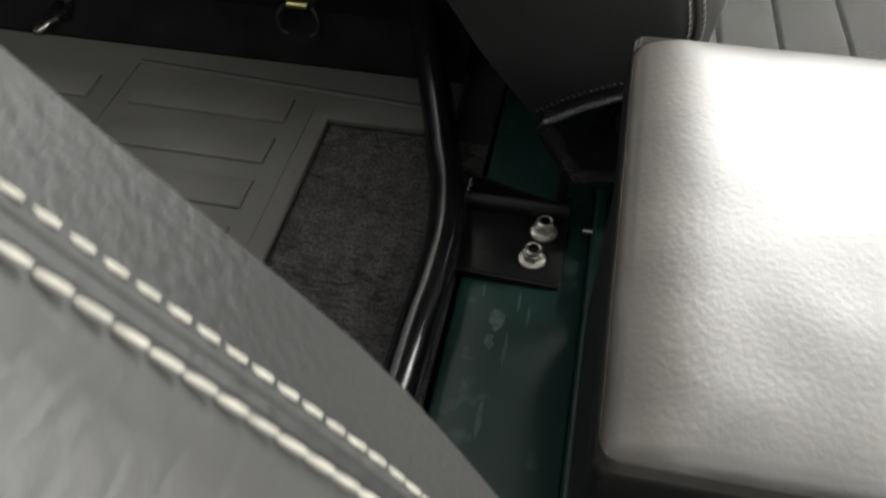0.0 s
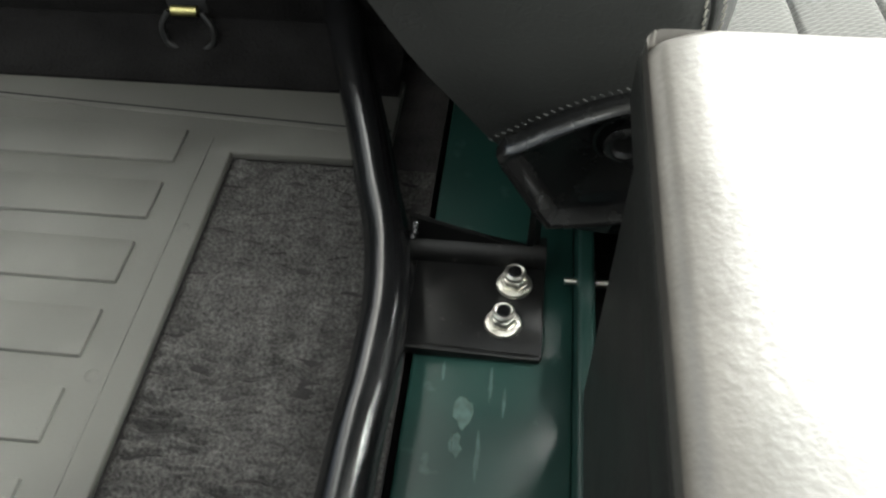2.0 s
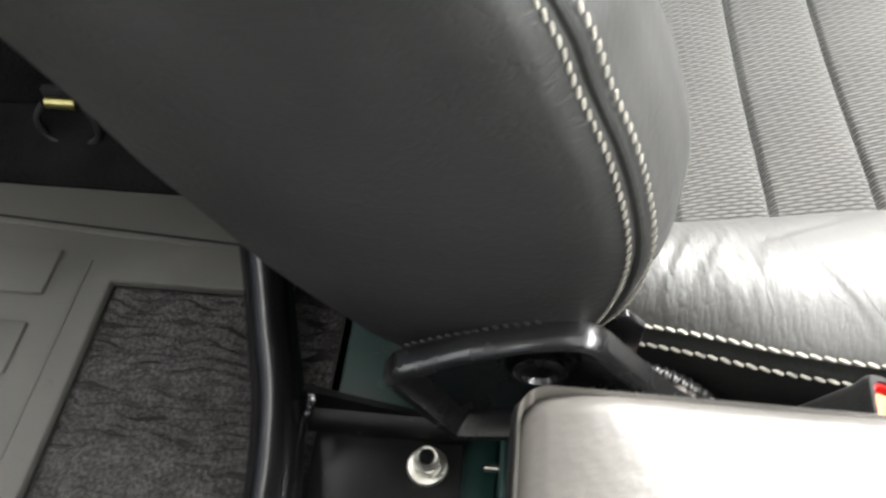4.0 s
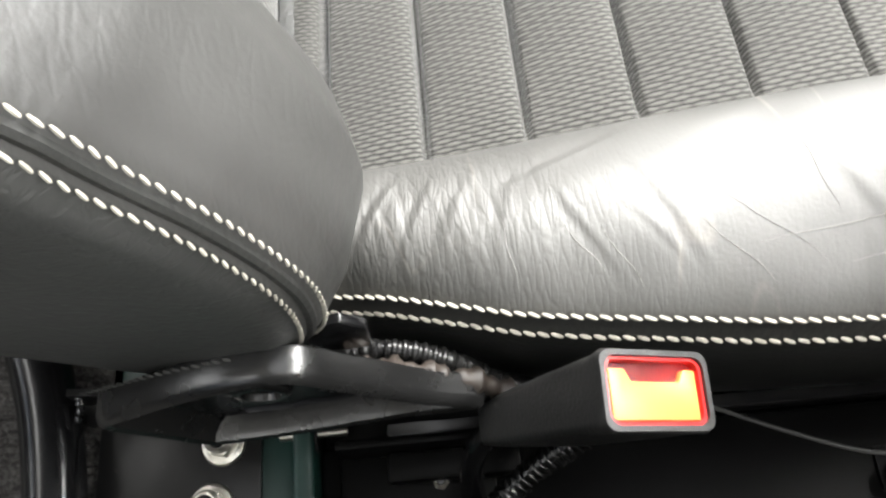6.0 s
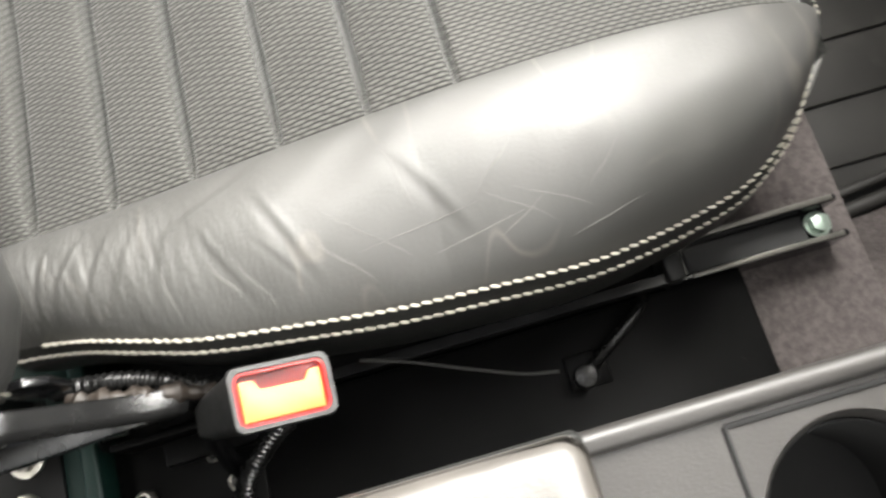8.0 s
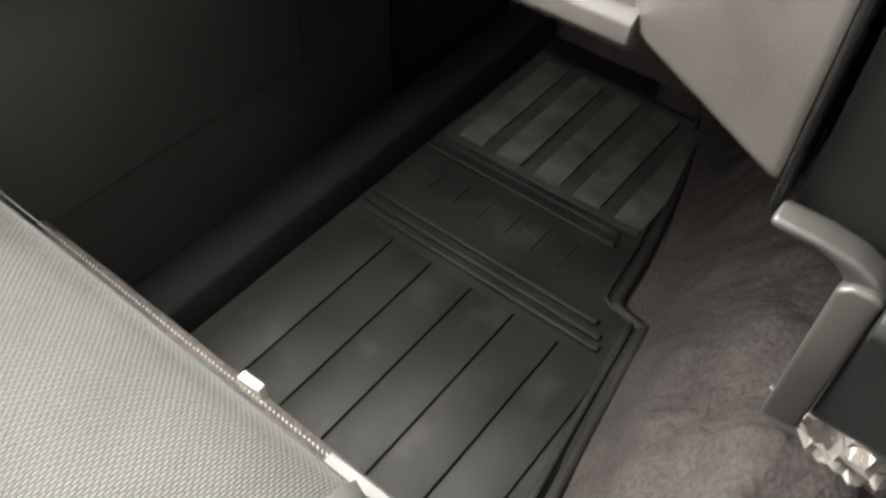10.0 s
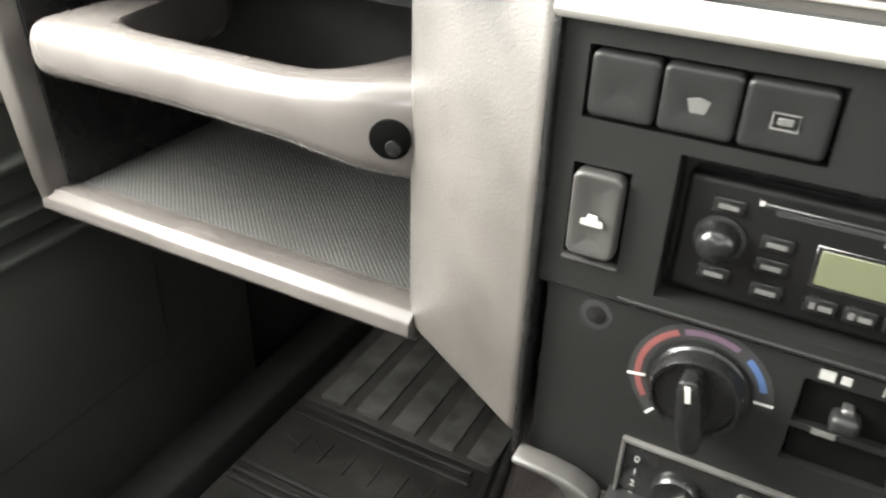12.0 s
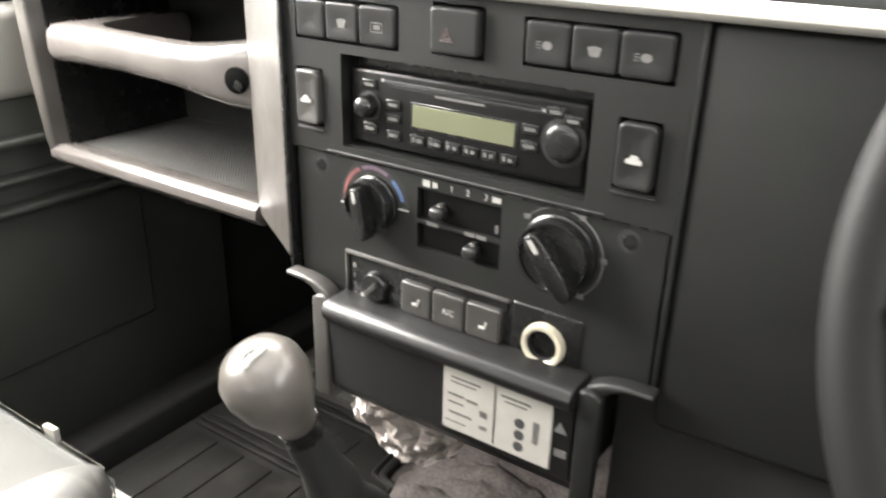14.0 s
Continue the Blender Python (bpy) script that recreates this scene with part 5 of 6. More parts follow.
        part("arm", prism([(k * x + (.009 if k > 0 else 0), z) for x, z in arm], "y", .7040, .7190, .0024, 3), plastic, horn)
    sk = part("sticker", box(.008, .099, .6995, .7022, .412, .4665, .0004, 1), WHITE_LABEL, lc, "white instruction label with small print")
    marks([(.053, .440, .0008, .052)], .6995, sk, BLACK_PRINT)
    marks([(.028, .459, .026, .0016), (.026, .455, .022, .0012), (.020, .444, .014, .0018), (.034, .443, .010, .0022), (.020, .437, .014, .0014), (.024, .428, .020, .0018), (.044, .436, .006, .005), (.044, .424, .006, .003), (.070, .459, .024, .0016), (.070, .455, .018, .001), (.087, .438, .004, .018), (.020, .420, .018, .001)], .6995, sk, GREY_PRINT)
    for z in (.441, .431, .421):
        part("mark", lathe([(.001, -.0003), (.0042, -.0003), (.0042, .0004), (.001, .0004)], (.074, .6997, z), (0, -1, 0), 16), BLACK_PRINT, sk)
    part("mark", prism([(.100, .446), (.110, .446), (.105, .455)], "y", .6995, .7025), GREY_PRINT, lc)
    marks([(.106, .428, .009, .006)], .7015, lc, GREY_PRINT)
    # heater controls
    hy = FY + .0025
    for x, z in ((-.127, .589), (.130, .589)):
        # black disc round the screw head paints the recess's shade
        sw = part("screw_well_shade", lathe([(.001, -.002), (.0080, -.002), (.0080, .0004), (.001, .0004)], (x, hy, z), (0, -1, 0), 20), DARK_VOID, lower)
        part("screw", lathe([(.001, 0), (.0052, 0), (.0048, .0012), (.001, .0016)], (x, hy, z), (0, -1, 0), 16), PLASTIC_BLACK, sw)
    arc(-.075, .568, .0268, .0298, 215, 118, hy, lower, RED_PRINT, "red_band")
    arc(-.075, .568, .0268, .0298, 112, 62, hy, lower, BLUE_RED_PRINT, "blue_band")
    arc(-.075, .568, .0268, .0298, 50, 15, hy, lower, BLUE_PRINT, "blue_band")
    for a in (232, 190, 2):
        c, s = math.cos(radians(a)), math.sin(radians(a))
        part("tick", sweep([(-.075 + r * c, hy - .0004, .568 + r * s) for r in (.0245, .033)], .0007, 6), WHITE_PRINT, lower)
    arc(-.075, .568, .0245, .0325, 240, -5, hy + .0003, lower, DARK_VOID, "dark_band")
    heater_knob(-.0745, .568, .0212, 100, hy, lower)
    arc(.082, .568, .0315, .0325, 135, -62, hy, lower, GREY_PRINT, "scale_band")
    for a in (140, 92, 62, 5, -55):
        c, s = math.cos(radians(a)), math.sin(radians(a))
        part("mark", box(.082 + .0325 * c - .0022, .082 + .0325 * c + .0022, hy - .0006, hy + .0003, .568 + .0325 * s - .0017, .568 + .0325 * s + .0017), GREY_PRINT, lower)
    heater_knob(.082, .568, .0262, 128, hy, lower)
    for z0, z1, x in ((.566, .590, -.014), (.543, .562, .015)):
        part("slot", box(-.032, .035, hy + .004, hy + .0085, z0, z1), PANEL_BLACK, lower)
        sl = part("slider", box(x - .006, x + .006, hy - .007, hy + .004, z0 + .004, z0 + .013, .003, 3), SWITCH, lower)
        part("stem", box(x - .0025, x + .0025, hy - .002, hy + .006, z0 + .002, z0 + .015, .001, 1), KEY_GREY, sl)
    marks([(-.026, .5945, .006, .005), (-.0185, .5945, .004, .004), (.033, .5945, .007, .004)], hy, lower, WHITE_PRINT)
    for txt, x in (("1", -.004), ("2", .0095), ("3", .0245)):
        lettering(txt, x, .5945, hy - .0003, .0065, lower, WHITE_PRINT)
    marks([(.012, .5640, .008, .003), (.022, .5640, .008, .003), (-.02, .5640, .010, .0028), (.034, .573, .002, .006)], hy - .0002, lower, GREY_PRINT)
    # switch row, level knob and socket
    row = part("switch_strip", box(-.1020, .0470, hy - .0005, hy + .008, .4800, .5210, .001), PLASTIC_BLACK, d, "black strip with switches")
    part("rim", box(-.1035, .0485, hy - .003, hy + .002, .5205, .5230, .0008), SWITCH_WORN, row)
    part("rim", box(-.1035, -.1015, hy - .003, hy + .002, .4790, .5225, .0008), SWITCH_WORN, row)
    lv = part("level_knob", lathe([(.001, 0), (.0128, 0), (.0126, .005), (.0112, .0068), (.001, .0070)], (-.0725, hy, .4985), (0, -1, 0), 24), PLASTIC_BLACK, row)
    part("grip", prism([(-.0725 + p, .4985 + q) for p, q in ((-.0065, -.0045), (-.0035, -.0072), (.0075, .0030), (.0045, .0070))], "y", hy - .0115, hy - .0062, .0012, 2), KEY_GREY, lv)
    part("mark", lathe([(.001, 0), (.0016, 0), (.0016, .0006), (.001, .0006)], (-.0785, hy - .0112, .4935), (0, -1, 0), 12), WHITE_PRINT, lv)
    for i, txt in enumerate("0123"):
        lettering(txt, -.0945, .511 - .0085 * i, hy - .0014, .0058, row, WHITE_PRINT)
    for i, (a, b) in enumerate(((-.0455, -.0170), (-.0160, .0130), (.0140, .0440))):
        k = key(a, b, .4860, .5135, hy - .0055, row, KEY_GREY)
        if i == 1:
            lettering("A/C", (a + b) / 2, .4985, hy - .0050, .0068, k, WHITE_PRINT)
        else:
            pictogram("seat", (a + b) / 2, .4980, hy - .0055, k, WHITE_PRINT)
    sp = part("socket_plate", box(.050, .106, hy - .0012, hy + .004, .475, .524, .004, 3), PLASTIC_BLACK, d)
    part("socket_ring", lathe([(.0115, -.002), (.0117, .006), (.0128, .0072), (.0155, .0072), (.0163, .005), (.0165, -.002)], (.078, hy, .498), (0, -1, 0), 40), RING_WHITE, sp, "cream white ring round the power socket")
    part("socket_well", lathe([(.001, -.02), (.0113, -.02), (.0115, .0055), (.0110, .0055), (.0108, -.019), (.001, -.019)], (.078, hy, .498), (0, -1, 0), 32), DARK_VOID, sp)
    # driver's side
    part("driver_panel", prism([(.1600, .722), (.30, .728), (.70, .735), (.70, .80), (.16, .80)], "z", .462, .7265, .006, 3), PLASTIC, d)
    # black sheet added for the unlit driver's footwell
    part("footwell_shade_panel", box(.1265, .70, .745, .76, .24, .47, .004), DARK_VOID, d)
    part("column_shroud", prism([(.36, .58), (.54, .58), (.53, .47), (.37, .47)], "y", .60, .75, .02, 4), PLASTIC_BLACK, d)
    part("pedal_box_wall", box(.20, .74, 1.16, 1.20, -.01, .70, .01), DARK_VOID, d)
    return d


def car_radio():
    r = thing("car_radio", "black car radio with a pale green display in the console", "radio", at=(-.0025, 0, -.003))
    y = FY + .0130
    part("faceplate", plate(-.0985, .0965, .6125, .6775, y + .003, .001, []), PLASTIC_BLACK, r)
    fp = part("front", box(-.0965, .0950, y - .006, y + .004, .6160, .6720, .003, 3), RADIO_BLACK, r)
    part("display", box(-.0400, .0440, y - .0066, y, .6355, .6520, .0006, 1), DISPLAY, fp, "pale green display")
    part("display_frame", box(-.0420, .0460, y - .0063, y, .6338, .6537, .0006, 1), PLASTIC_BLACK, fp)
    part("disc_slot", box(-.060, .070, y - .0064, y, .6615, .6640, .0004, 1), DARK_VOID, fp)
    part("slot_edge", box(-.066, .074, y - .0068, y, .6642, .6660, .0005, 1), SWITCH, fp)
    marks([(.0, .6600, .040, .0016)], y - .0062, fp, GREY_PRINT, "name_bar")
    for x, rad in ((-.0790, .0084), (.0795, .0125)):
        tall = 1.0 if x < 0 else .45
        k = part("knob", lathe([(.001, 0), (rad * 1.1, 0), (rad, .007 * tall), (rad * .9, .0095 * tall), (rad * .66, .0112 * tall), (rad * .35, .0121 * tall), (.001, .0124 * tall)], (x, y - .006, .645), (0, -1, 0), 28), PLASTIC_BLACK, fp)
        part("knob_rim", lathe([(rad * 1.1, -.001), (rad * 1.3, -.001), (rad * 1.3, .0008), (rad * 1.1, .0012)], (x, y - .006, .645), (0, -1, 0), 28), SWITCH, k)
    for i in range(6):
        x = -.0345 + i * .0150
        b = part("button", box(x - .0065, x + .0065, y - .0078, y, .6225, .6305, .0012, 2), PLASTIC_BLACK, fp)
        marks([(x - .003, .6268, .0022, .0030), (x + .002, .6265, .005 if i < 2 else .003, .0022)], y - .0078, b, GREY_PRINT)
    for x, z in ((-.0565, .6490), (-.0565, .6385), (.0555, .6500), (.0555, .6385), (-.0780, .6610), (-.0780, .6285), (.0730, .6640), (.0855, .6600), (-.0560, .6265)):
        b = part("button", box(x - .0068, x + .0068, y - .0076, y, z - .0038, z + .0038, .0012, 2), PLASTIC_BLACK, fp)
        marks([(x, z, .008, .0020)], y - .0076, b, GREY_PRINT)
    for x, z in ((-.0660, .6655), (.0640, .6640)):
        part("mark", box(x - .001, x + .001, y - .0070, y, z - .001, z + .001), WHITE_PRINT, fp)
    return r


dashboard()
car_radio()


def gear_lever():
    g = thing("gear_lever", "gear lever with a worn grey knob and black rubber gaiter", "gear lever")
    top, base = Vector((-.0285, .561, .5085)), Vector((-.012, .752, .200))
    ax = Vector((-.10, -.42, .90)).normalized()
    k = part("knob", lathe([(.001, -.050), (.012, -.049), (.0138, -.039), (.0180, -.028), (.0245, -.013), (.0278, .002), (.0270, .013), (.0222, .0215), (.013, .0270), (.001, .029)], top, ax, 36), KNOB, g, "worn grey leather gear knob")
    q = ax.to_track_quat("Z", "Y")
    for a, b in (((-.008, .009), (-.008, -.009)), ((0, .009), (0, -.009)), ((.008, .009), (.008, -.009)), ((-.008, 0), (.008, 0))):
        part("gear_mark", sweep([top + q @ Vector((a[0] + (b[0] - a[0]) * t, a[1] + (b[1] - a[1]) * t, .0298 - 9 * ((a[0] + (b[0] - a[0]) * t) ** 2 + (a[1] + (b[1] - a[1]) * t) ** 2))) for t in (0, .25, .5, .75, 1)], .0007, 6), GREY_PRINT, k)
    neck = top - .045 * ax
    mids = smooth_path([neck, neck.lerp(base, .3) + Vector((0, -.012, -.01)), neck.lerp(base, .65) + Vector((0, -.008, -.01)), base], 10)
    part("gaiter", sweep(mids, lambda u: .0135 + .036 * u ** 1.4 + .0016 * math.sin(u * 34) * min(1, u * 4), 24), LEATHER, g, "black leather gaiter")
    part("collar", sweep([neck + .004 * ax, neck, neck - .008 * ax], .0145, 18), PLASTIC_BLACK, g)
    cx, cy = -.010, .738
    for w, l, z, r in ((.072, .080, .194, .0050), (.056, .064, .202, .0045), (.040, .048, .208, .004)):
        part("gaiter_ring", sweep([(cx + w * math.copysign(abs(math.cos(a)) ** .6, math.cos(a)), cy + l * math.copysign(abs(math.sin(a)) ** .6, math.sin(a)), z) for a in (2 * math.pi * j / 48 for j in range(49))], r, 10), RUBBER_RING_LIT, g)
    part("gaiter_base", prism([(cx + .070 * math.copysign(abs(math.cos(a)) ** .6, math.cos(a)), cy + .078 * math.copysign(abs(math.sin(a)) ** .6, math.sin(a))) for a in (2 * math.pi * j / 32 for j in range(32))], "z", .17, .195), RUBBER, g)
    return g


gear_lever()


def steering_wheel():
    w = thing("steering_wheel", "black leather covered steering wheel", "steering wheel")
    c, q = Vector((.470, .606, .668)), Euler((radians(64), 0, 0)).to_quaternion()
    at = lambda r, a, h=0: c + q @ Vector((r * math.cos(a), r * math.sin(a), h))
    part("rim", sweep([at(.203, 2 * math.pi * k / 96) for k in range(97)], .0132, 18), WHEEL_LEATHER, w)
    part("hub", lathe([(.001, .02), (.055, .018), (.075, .0), (.078, -.02), (.05, -.06), (.03, -.15)], c, q @ Vector((0, 0, 1))), PLASTIC_BLACK, w)
    for a in (radians(-8), radians(188), radians(-60), radians(240)):
        part("spoke", sweep([at(.06, a, -.005), at(.13, a, -.002), at(.19, a)], .013, 12, flat=.5), PLASTIC_BLACK, w)
    part("rim_stitching", stitch_row([at(.187, 2 * math.pi * k / 96) for k in range(97)], .006, .003, .0006, tuple(q @ Vector((0, 0, 1)))), LEATHER, w)
    return w


steering_wheel()


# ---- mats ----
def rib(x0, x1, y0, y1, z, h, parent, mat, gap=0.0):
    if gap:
        # black plate round the rib paints the shadow line at its foot
        part("rib_shade_line", box(x0 - gap, x1 + gap, y0 - gap, y1 + gap, z - .001, z + .0003), DARK_VOID, parent)
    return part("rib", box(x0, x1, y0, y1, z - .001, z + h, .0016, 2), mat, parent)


def front_mat():
    m = thing("floor_mat", "ribbed black rubber floor mat in the passenger footwell", "floor mat")
    out = [(-.642, .645), (-.222, .645), (-.228, .70), (-.262, .99), (-.268, 1.004), (-.300, 1.012), (-.308, 1.03), (-.318, 1.115), (-.365, 1.37), (-.642, 1.37)]
    part("sheet", prism(out, "z", -.010, -.002, .002, 2), RUBBER_DUSTY, m)
    # far end coloured lighter than the near mat, as if more light fell there
    part("lightened_panel", prism([(-.636, 1.120), (-.335, 1.120), (-.372, 1.362), (-.636, 1.362)], "z", -.003, -.0012, .0005, 1), RUBBER_PANEL_LIT, m)
    edge = [p + Vector((.002, 0, .012)) * math.exp(-((p.y - .765) / .045) ** 2) for p in smooth_path([(x + .003, y, .0) for x, y in out[1:2] + [(-.2265, .69), (-.2315, .735), (-.2350, .765), (-.2385, .795), (-.2440, .84)] + out[3:-1]], 4)]
    part("rim", sweep(edge, .0065, 12), RUBBER_DUSTY, m)
    part("rim", sweep([p + Vector((-.016, 0, -.001)) for p in edge], .0045, 10), RUBBER_DUSTY, m)
    for k in range(6):
        x = -.266 - .0585 * k
        lo = .66
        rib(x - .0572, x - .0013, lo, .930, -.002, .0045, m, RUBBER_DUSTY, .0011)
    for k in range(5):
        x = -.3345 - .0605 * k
        rib(x - .039, x, 1.131, 1.345, -.002, .0055, m, RUBBER_DUSTY_LIT, .0022)
    for y, a in ((.948, -.286), (.962, -.292), (.978, -.305), (1.088, -.348), (1.106, -.353)):
        part("cross_ridge", box(-.635, a, y - .0045, y + .0045, -.003, .0045, .0025, 3), RUBBER_DUSTY, m)
    # raised maker's mark, kept as plain strokes
    for k, w in enumerate((.030, .026, .028, .012, .030, .026)):
        x = -.385 - .040 * k
        part("raised_mark", sweep([(x, 1.022, -.0015), (x, 1.062, -.0015)], .0018, 6), RUBBER_DUSTY, m)
        part("raised_mark", sweep([(x - .004, 1.040, -.0015), (x - w, 1.058 - .012 * (k % 2), -.0015)], .0015, 6), RUBBER_DUSTY, m)
    return m


# black block added where the footwell's edge lies in shadow
structure("sill_passenger", box(-.706, -.6445, .63, 1.415, -.02, .045, .008, 3), DARK_VOID, "door sill beside the floor mat, coloured black for shade")
front_mat()


def load_mat():
    m = thing("load_mat", "ribbed dark grey rubber mat on the load floor", "floor mat")
    out = [(-.372, -1.2), (.386, -1.2), (.386, .02), (.30, .02), (.30, -.083), (-.283, -.083), (-.283, .028), (-.372, .028)]
    part("sheet", prism(out, "z", .1985, .2062, .0015, 2), RUBBER_GREY, m)
    # added black cove paints the shade where the mat meets the wheel box
    part("upstand", sheet(lambda u, v: Vector((-.352 - .046 * (1 - (1 - v) ** 1.4), -1.2 + 1.225 * u, .2066 + .030 * v * v)), 20, 12, .003), BOX_CARPET, m)
    # black strip laid on the sheet paints the shade of the groove
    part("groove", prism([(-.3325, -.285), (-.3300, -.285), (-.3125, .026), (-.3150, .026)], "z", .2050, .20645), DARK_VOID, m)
    part("groove_edge", prism([(-.3300, -.285), (-.3260, -.285), (-.3085, .026), (-.3125, .026)], "z", .2050, .2074, .0008, 2), RUBBER_GREY, m)
    part("groove_edge", box(-.3285, .33, -.2865, -.2835, .2055, .2078, .001), RUBBER_GREY, m)
    part("groove_edge", box(-.296, .30, -.1005, -.0985, .2055, .2070, .0008), RUBBER_GREY, m)
    for k in range(12):
        x = -.301 + .053 * k
        rib(x, x + .0335, -.268, -.119, .2055, .0036, m, RUBBER_GREY)
    for k in range(12):
        x = -.301 + .053 * k
        rib(x, x + .0335, -.56, -.31, .2055, .0036, m, RUBBER_GREY)
    for k, (x, y) in enumerate(((-.21, -.093), (-.098, -.108))):
        part("lug", lathe([(.001, .0), (.005, .0), (.004, .0008), (.001, .0010)], (x, y, .2058), sides=14), RUBBER_GREY, m)
    return m


load_mat()


def carpet_panel():
    c = thing("carpet_panel", "charcoal tufted carpet beside the bulkhead bar", "carpet")
    part("backing", box(-.2845, .300, -.0835, .062, .188, .1975), CARPET, c)
    def top(u, v):
        x, y = -.2838 + .345 * u, -.0828 + .1443 * v
        wave = .0062 * noise.noise((x * 250 + 1.6 * noise.noise((x * 40, y * 40, 3)), y * 48, 0)) * (.7 + .6 * noise.noise((x * 22, y * 22, 5)))
        fine = .0009 * noise.noise((x * 520, y * 420, 9)) + .0006 * noise.noise((x * 900, y * 800, 2))
        edge = min(1, min(u * .345, v * .1443, (1 - v) * .1443) / .004)
        return Vector((x, y, .1976 + (.0024 + wave + fine) * edge))
    ob = part("carpet_surface", sheet(top, 420, 130), PILE, c)
    ob["kind"] = "stuff"
    return c


carpet_panel()


# ---- smaller things round the seats ----
def lashing_ring():
    r = thing("lashing_ring", "dark steel lashing ring with yellow clip on the wheel box", "lashing ring")
    c = Vector((-.392, -.141, .236))
    part("plate", box(c.x - .010, c.x - .004, c.y - .016, c.y + .016, c.z + .004, c.z + .016, .001), DARK_VOID, r)
    part("clip", sweep([(c.x + .002, c.y - .010 + .020 * i / 6, c.z + .010) for i in range(7)], .0042, 12), BRASS, r, "yellow zinc plated clip")
    part("ring", sweep(smooth_path([(c.x + .002, c.y - .013, c.z + .009), (c.x + .006, c.y - .020, c.z - .002), (c.x + .008, c.y - .017, c.z - .016), (c.x + .009, c.y, c.z - .021), (c.x + .008, c.y + .017, c.z - .016), (c.x + .006, c.y + .020, c.z - .002), (c.x + .002, c.y + .013, c.z + .009)], 6), .0026, 10), DARK_STEEL, r)
    return r


lashing_ring()


def cargo_strap():
    t = thing("cargo_strap", "black webbing strap with a steel hook on the wheel box", "strap")
    part("webbing", sweep(smooth_path([(-.391, -.384, .222), (-.390, -.386, .26), (-.392, -.380, .34), (-.394, -.384, .43), (-.402, -.385, .474), (-.46, -.386, .4755)], 6), .009, 12, flat=.25), LEATHER, t)
    part("clip", box(-.392, -.368, -.400, -.378, .2062, .224, .003), PLASTIC_BLACK, t)
    part("hook", sweep(smooth_path([(-.369, -.392, .214), (-.358, -.394, .216), (-.350, -.400, .212), (-.352, -.408, .2095), (-.360, -.409, .2090)], 6), .0026, 10), STEEL, t, "small bent steel hook")
    return t


cargo_strap()


def belt_buckle():
    b = thing("belt_buckle", "black seat belt buckle with an orange red release button", "buckle")
    o = Vector((-.1615, .297, .3430))                    # middle of the release face
    n = Vector((.08, .40, .91)).normalized()             # out of the release face
    u = Vector((0, .91, -.40)).normalized()              # across
    v = n.cross(u).normalized()
    v = v if v.x < 0 else -v                              # away from the cubby box
    at = lambda p, q, h: o + u * p + v * q + n * h

    def ring(w, t, h, r=.004, k=5, sh=(0, 0)):
        out = []
        for cx, cy, a0 in ((w - r, t - r, 0), (-w + r, t - r, 90), (-w + r, -t + r, 180), (w - r, -t + r, 270)):
            for i in range(k):
                a = radians(a0 + 90 * i / (k - 1))
                out.append(at(cx + r * math.cos(a) + sh[0], cy + r * math.sin(a) + sh[1], h))
        return out
    part("housing", loft([ring(.016, .008, -.078, .003, sh=(-.010, 0)), ring(.019, .0105, -.060, .004, sh=(-.006, 0)), ring(.0205, .0128, -.008), ring(.0214, .0134, -.002), ring(.0208, .0128, .0005), ring(.0190, .0110, .0005), ring(.0190, .0110, -.004)]), BUCKLE, b, "scuffed black plastic housing")
    part("red_frame", loft([ring(.0189, .0109, -.004, .003), ring(.0189, .0109, -.0008, .003), ring(.0177, .0097, -.0006, .003), ring(.0177, .0097, -.004, .003)]), RED_PLASTIC, b)
    part("button", prism_on(at, [(-.0168, -.0093), (.0168, -.0093), (.0168, .0070), (.0122, .0070), (.0104, .0030), (-.0085, .0030), (-.0106, .0070), (-.0168, .0070)], -.006, -.0012), ORANGE, b, "orange red release button")
    part("slot", prism_on(at, [(-.0174, -.0096), (.0174, -.0096), (.0174, .0096), (-.0174, .0096)], -.0075, -.0058), DARK_VOID, b)
    part("tongue_guide", prism_on(at, [(-.007, .0045), (.009, .0045), (.009, .0085), (-.007, .0085)], -.0058, -.0045), RED_PLASTIC, b)
    stalk = smooth_path([at(-.006, 0, -.07), (-.165, .243, .262), (-.152, .238, .225), (-.140, .243, .208)], 8)
    part("stalk", sweep(stalk, .0055, 10), BLACK_PAINT, b)
    return b


def prism_on(at, outline, h0, h1, bevel=.0006):
    bm = bmesh.new()
    lo = [bm.verts.new(at(p, q, h0)) for p, q in outline]
    hi = [bm.verts.new(at(p, q, h1)) for p, q in outline]
    bm.faces.new(lo), bm.faces.new(hi)
    for i in range(len(lo)):
        bm.faces.new((lo[i], lo[(i + 1) % len(lo)], hi[(i + 1) % len(lo)], hi[i]))
    bmesh.ops.recalc_face_normals(bm, faces=bm.faces)
    bmesh.ops.bevel(bm, geom=bm.edges[:], offset=bevel, segments=2, affect="EDGES", profile=.5, clamp_overlap=True)
    return bm


belt_buckle()


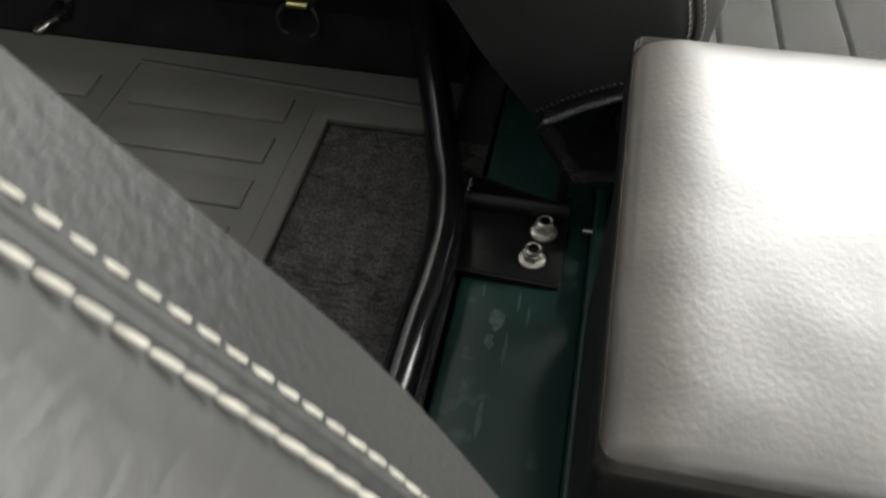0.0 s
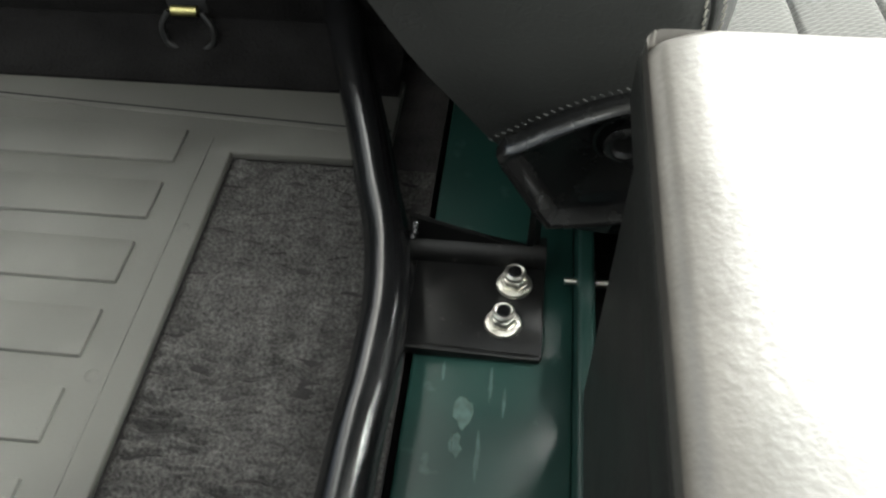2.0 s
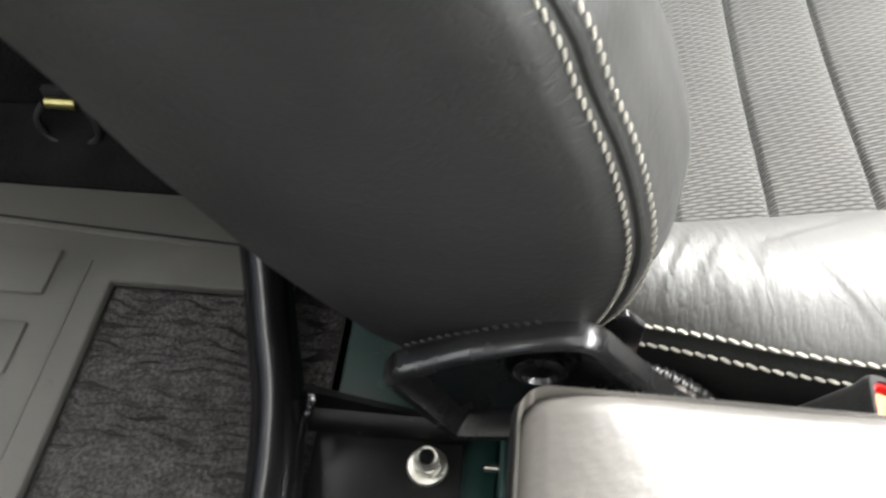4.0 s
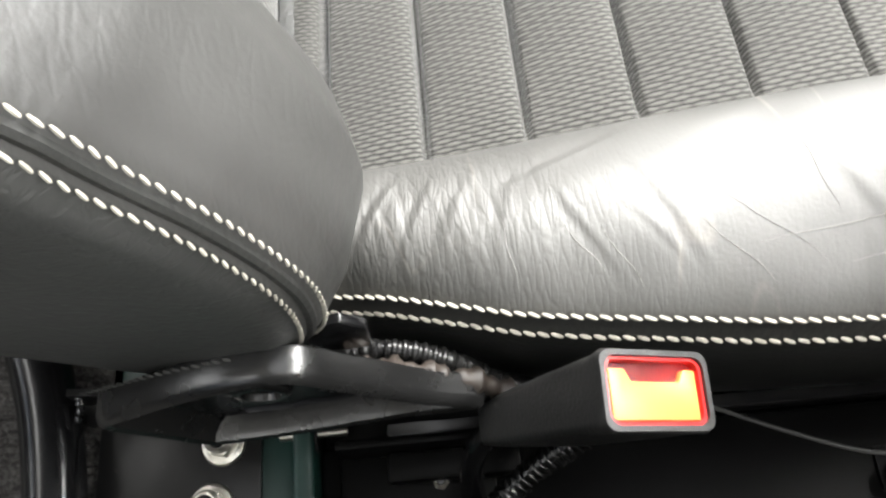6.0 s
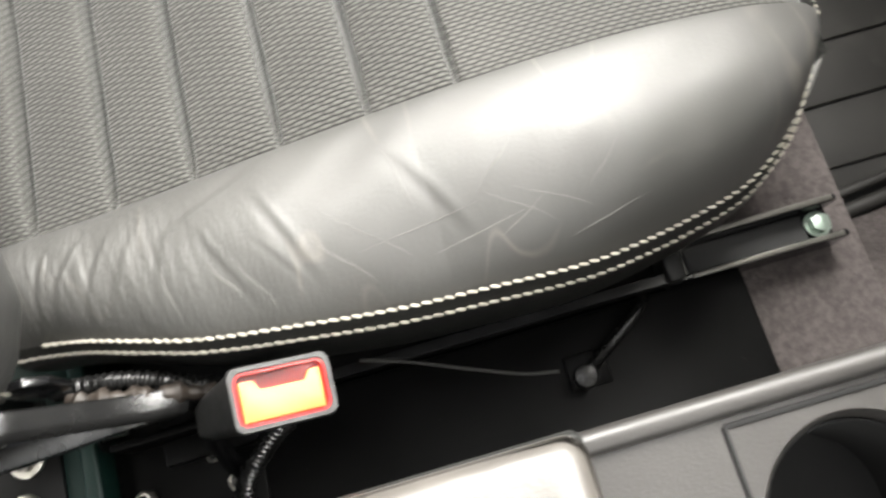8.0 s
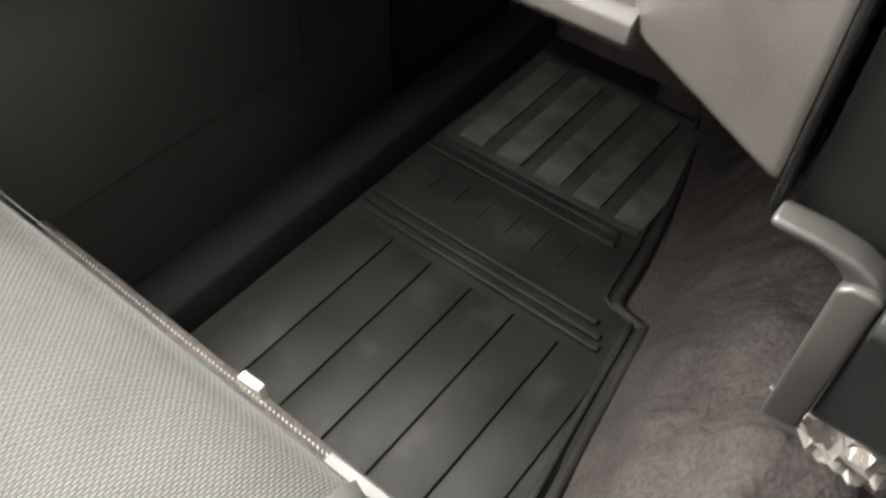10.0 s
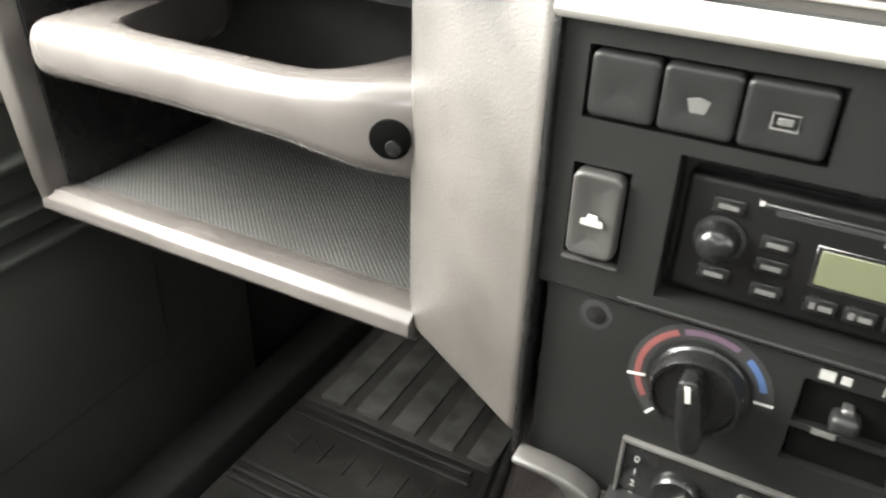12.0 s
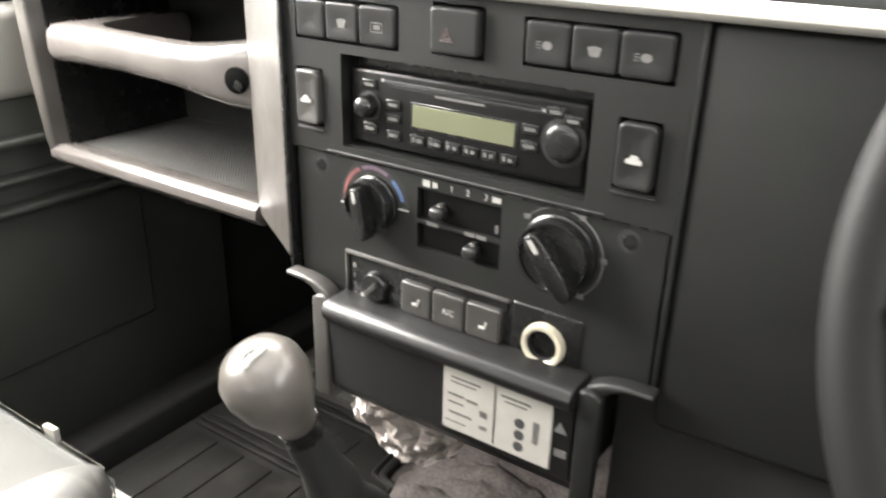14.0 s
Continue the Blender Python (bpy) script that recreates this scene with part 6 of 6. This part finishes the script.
def conduit(points, r, label, name="cable_conduit"):
    pts = smooth_path(points, 8)
    total = sum((b - a).length for a, b in zip(pts, pts[1:]))
    n = int(total / .0009)
    fine, i = [], 0
    lens = [0.0]
    for a, b in zip(pts, pts[1:]):
        lens.append(lens[-1] + (b - a).length)
    for k in range(n + 1):
        s = total * k / n
        while i < len(pts) - 2 and lens[i + 1] < s:
            i += 1
        fine.append(pts[i].lerp(pts[i + 1], (s - lens[i]) / max(1e-6, lens[i + 1] - lens[i])))
    bm = sweep(fine, lambda u: r * (1 if int(u * n) % 4 < 2 else .80), 12)
    return tagged(link(name, bm, PLASTIC_BLACK), label, "cable")


conduit([(-.197, .186, .297), (-.195, .199, .305), (-.193, .216, .306), (-.189, .234, .300), (-.184, .248, .289), (-.180, .262, .278), (-.176, .262, .24)], .0044, "corrugated black cable conduit under the seat cushion")
conduit([(-.166, .292, .262), (-.158, .272, .248), (-.146, .252, .232), (-.134, .241, .219), (-.122, .237, .209)], .0060, "corrugated black conduit below the belt buckle")
tagged(link("thin_cable", sweep(smooth_path([(-.178, .322, .262), (-.172, .345, .250), (-.160, .375, .246), (-.150, .400, .248), (-.146, .418, .250)], 8), .0009, 8), GREY_WIRE), "thin grey wire beside the belt buckle", "cable")
tagged(link("wire_loom", sweep(smooth_path([(-.190, .196, .302), (-.186, .206, .308), (-.184, .217, .309), (-.182, .229, .304), (-.181, .241, .298), (-.179, .252, .288), (-.176, .258, .27)], 8), lambda u: .0044 + .0012 * math.sin(u * 31) + .0008 * math.sin(u * 77), 12), TAPE), "dark brown taped wire loom under the cushion edge", "cable")


def floor_bolts():
    for x, y, s, lab in ((-.144, .184, .80, "zinc plated nut on the black centre panel"), (-.158, .224, .50, "small zinc plated nut on the black centre panel"), (-.141, .236, .80, "zinc plated nut on the black centre panel")):
        t = thing("floor_nut", lab, "nut", "nuts on the centre panel")
        nut(x, y, .2035, t, s)
    t = thing("clamp_bolt", "small zinc bolt through the green flange", "bolt")
    part("shank", sweep([(-.184, .150, .214), (-.184, .164, .214), (-.184, .182, .214)], .0022, 10), STEEL, t)
    part("head", lathe([(.001, 0), (.0058, 0), (.0058, .004), (.0048, .005), (.001, .005)], (-.184, .164, .214), (0, -1, 0), 6), STEEL, t)
    part("washer", lathe([(.001, 0), (.0085, 0), (.0085, .0012), (.001, .0012)], (-.184, .168, .211), (0, -1, 0), 18), DARK_STEEL, t)


floor_bolts()


def centre_plates():
    p = thing("seat_bracket", "black painted seat bracket plate on the centre panel", "bracket")
    part("plate", box(-.176, -.120, .177, .250, .2035, .2060, .001), PANEL_BLACK, p)
    part("upstand", box(-.176, -.172, .178, .262, .2035, .232, .001), PANEL_BLACK, p)
    part("step", box(-.172, -.158, .200, .262, .2060, .216, .002), PANEL_BLACK, p)
    arm = thing("recliner_arm", "black steel recliner arm beside the seat cushion", "bracket")
    part("arm", prism([(.150, .262), (.255, .252), (.275, .262), (.255, .285), (.235, .300), (.185, .300), (.150, .290)], "x", -.188, -.181, .002, 2), BLACK_PAINT, arm)
    part("tab", prism([(.184, .330), (.188, .346), (.198, .350), (.206, .342), (.206, .322), (.19, .318)], "x", -.195, -.191, .001, 2), BLACK_PAINT, arm)
    lever = thing("seat_lever", "black seat slide lever beside the cubby box", "lever")
    part("rod", sweep(smooth_path([(-.176, .482, .212), (-.168, .474, .222), (-.156, .456, .220), (-.144, .438, .210)], 6), .0035, 10), PLASTIC_BLACK, lever)
    part("tip", lathe([(.001, -.006), (.006, -.005), (.007, 0), (.006, .005), (.001, .006)], (-.142, .436, .213)), PLASTIC_BLACK, lever)
    part("foot", box(-.156, -.136, .428, .452, .2035, .2060, .001), PANEL_BLACK, lever)


centre_plates()


def passenger_door():
    d = thing("passenger_door", "dark grey door panel with moulded ledges and a lightened top rail", "door")
    part("panel", box(-.745, -.705, .00, 1.10, .02, .60, .006), DOOR_PLASTIC, d)
    # pale colour replaces window light on the door capping
    part("top_rail", box(-.750, -.685, .00, 1.10, .545, .655, .015, 3), PLASTIC_TOP, d, "top rail lightened as if lit by the window")
    for z, t in ((.500, .010), (.452, .008), (.414, .010)):
        part("ledge", box(-.706, -.676, .10, 1.02, z - t, z, .004, 3), DOOR_PLASTIC, d)
    part("pocket", box(-.706, -.700, .15, .95, .18, .40, .005, 3), DOOR_PLASTIC, d)
    return d


passenger_door()


def crumpled_bag():
    def f(u, v):
        x, z = -.105 + .115 * u - .02 * v, .392 - .085 * v * (.6 + .4 * math.sin(math.pi * u))
        fold = .020 * noise.noise((u * 5, v * 5, 3)) + .010 * noise.noise((u * 13, v * 13, 8))
        return Vector((x, .735 + .02 * v + fold, z))
    bm = sheet(f, 26, 26, .0004)
    return tagged(link("plastic_bag", bm, BAG, smooth=False), "crumpled clear plastic bag tucked under the console", "bag")


crumpled_bag()


def seat_label():
    t = thing("seat_label", "white fabric label tab at the cushion's front edge", "label")
    part("tab", prism([(-.366, .5825), (-.349, .5835), (-.349, .5895), (-.366, .5885)], "z", .306, .321, .0008, 1), WHITE_LABEL, t)
    c = thing("seat_corner_trim", "pale grey plastic trim below the cushion's front corner", "trim")
    part("plate", prism([(-.310, .560), (-.240, .545), (-.2345, .569), (-.246, .585), (-.2615, .598), (-.310, .597)], "z", .2735, .2765, .0008, 1), CORNER_GREY, c)


seat_label()
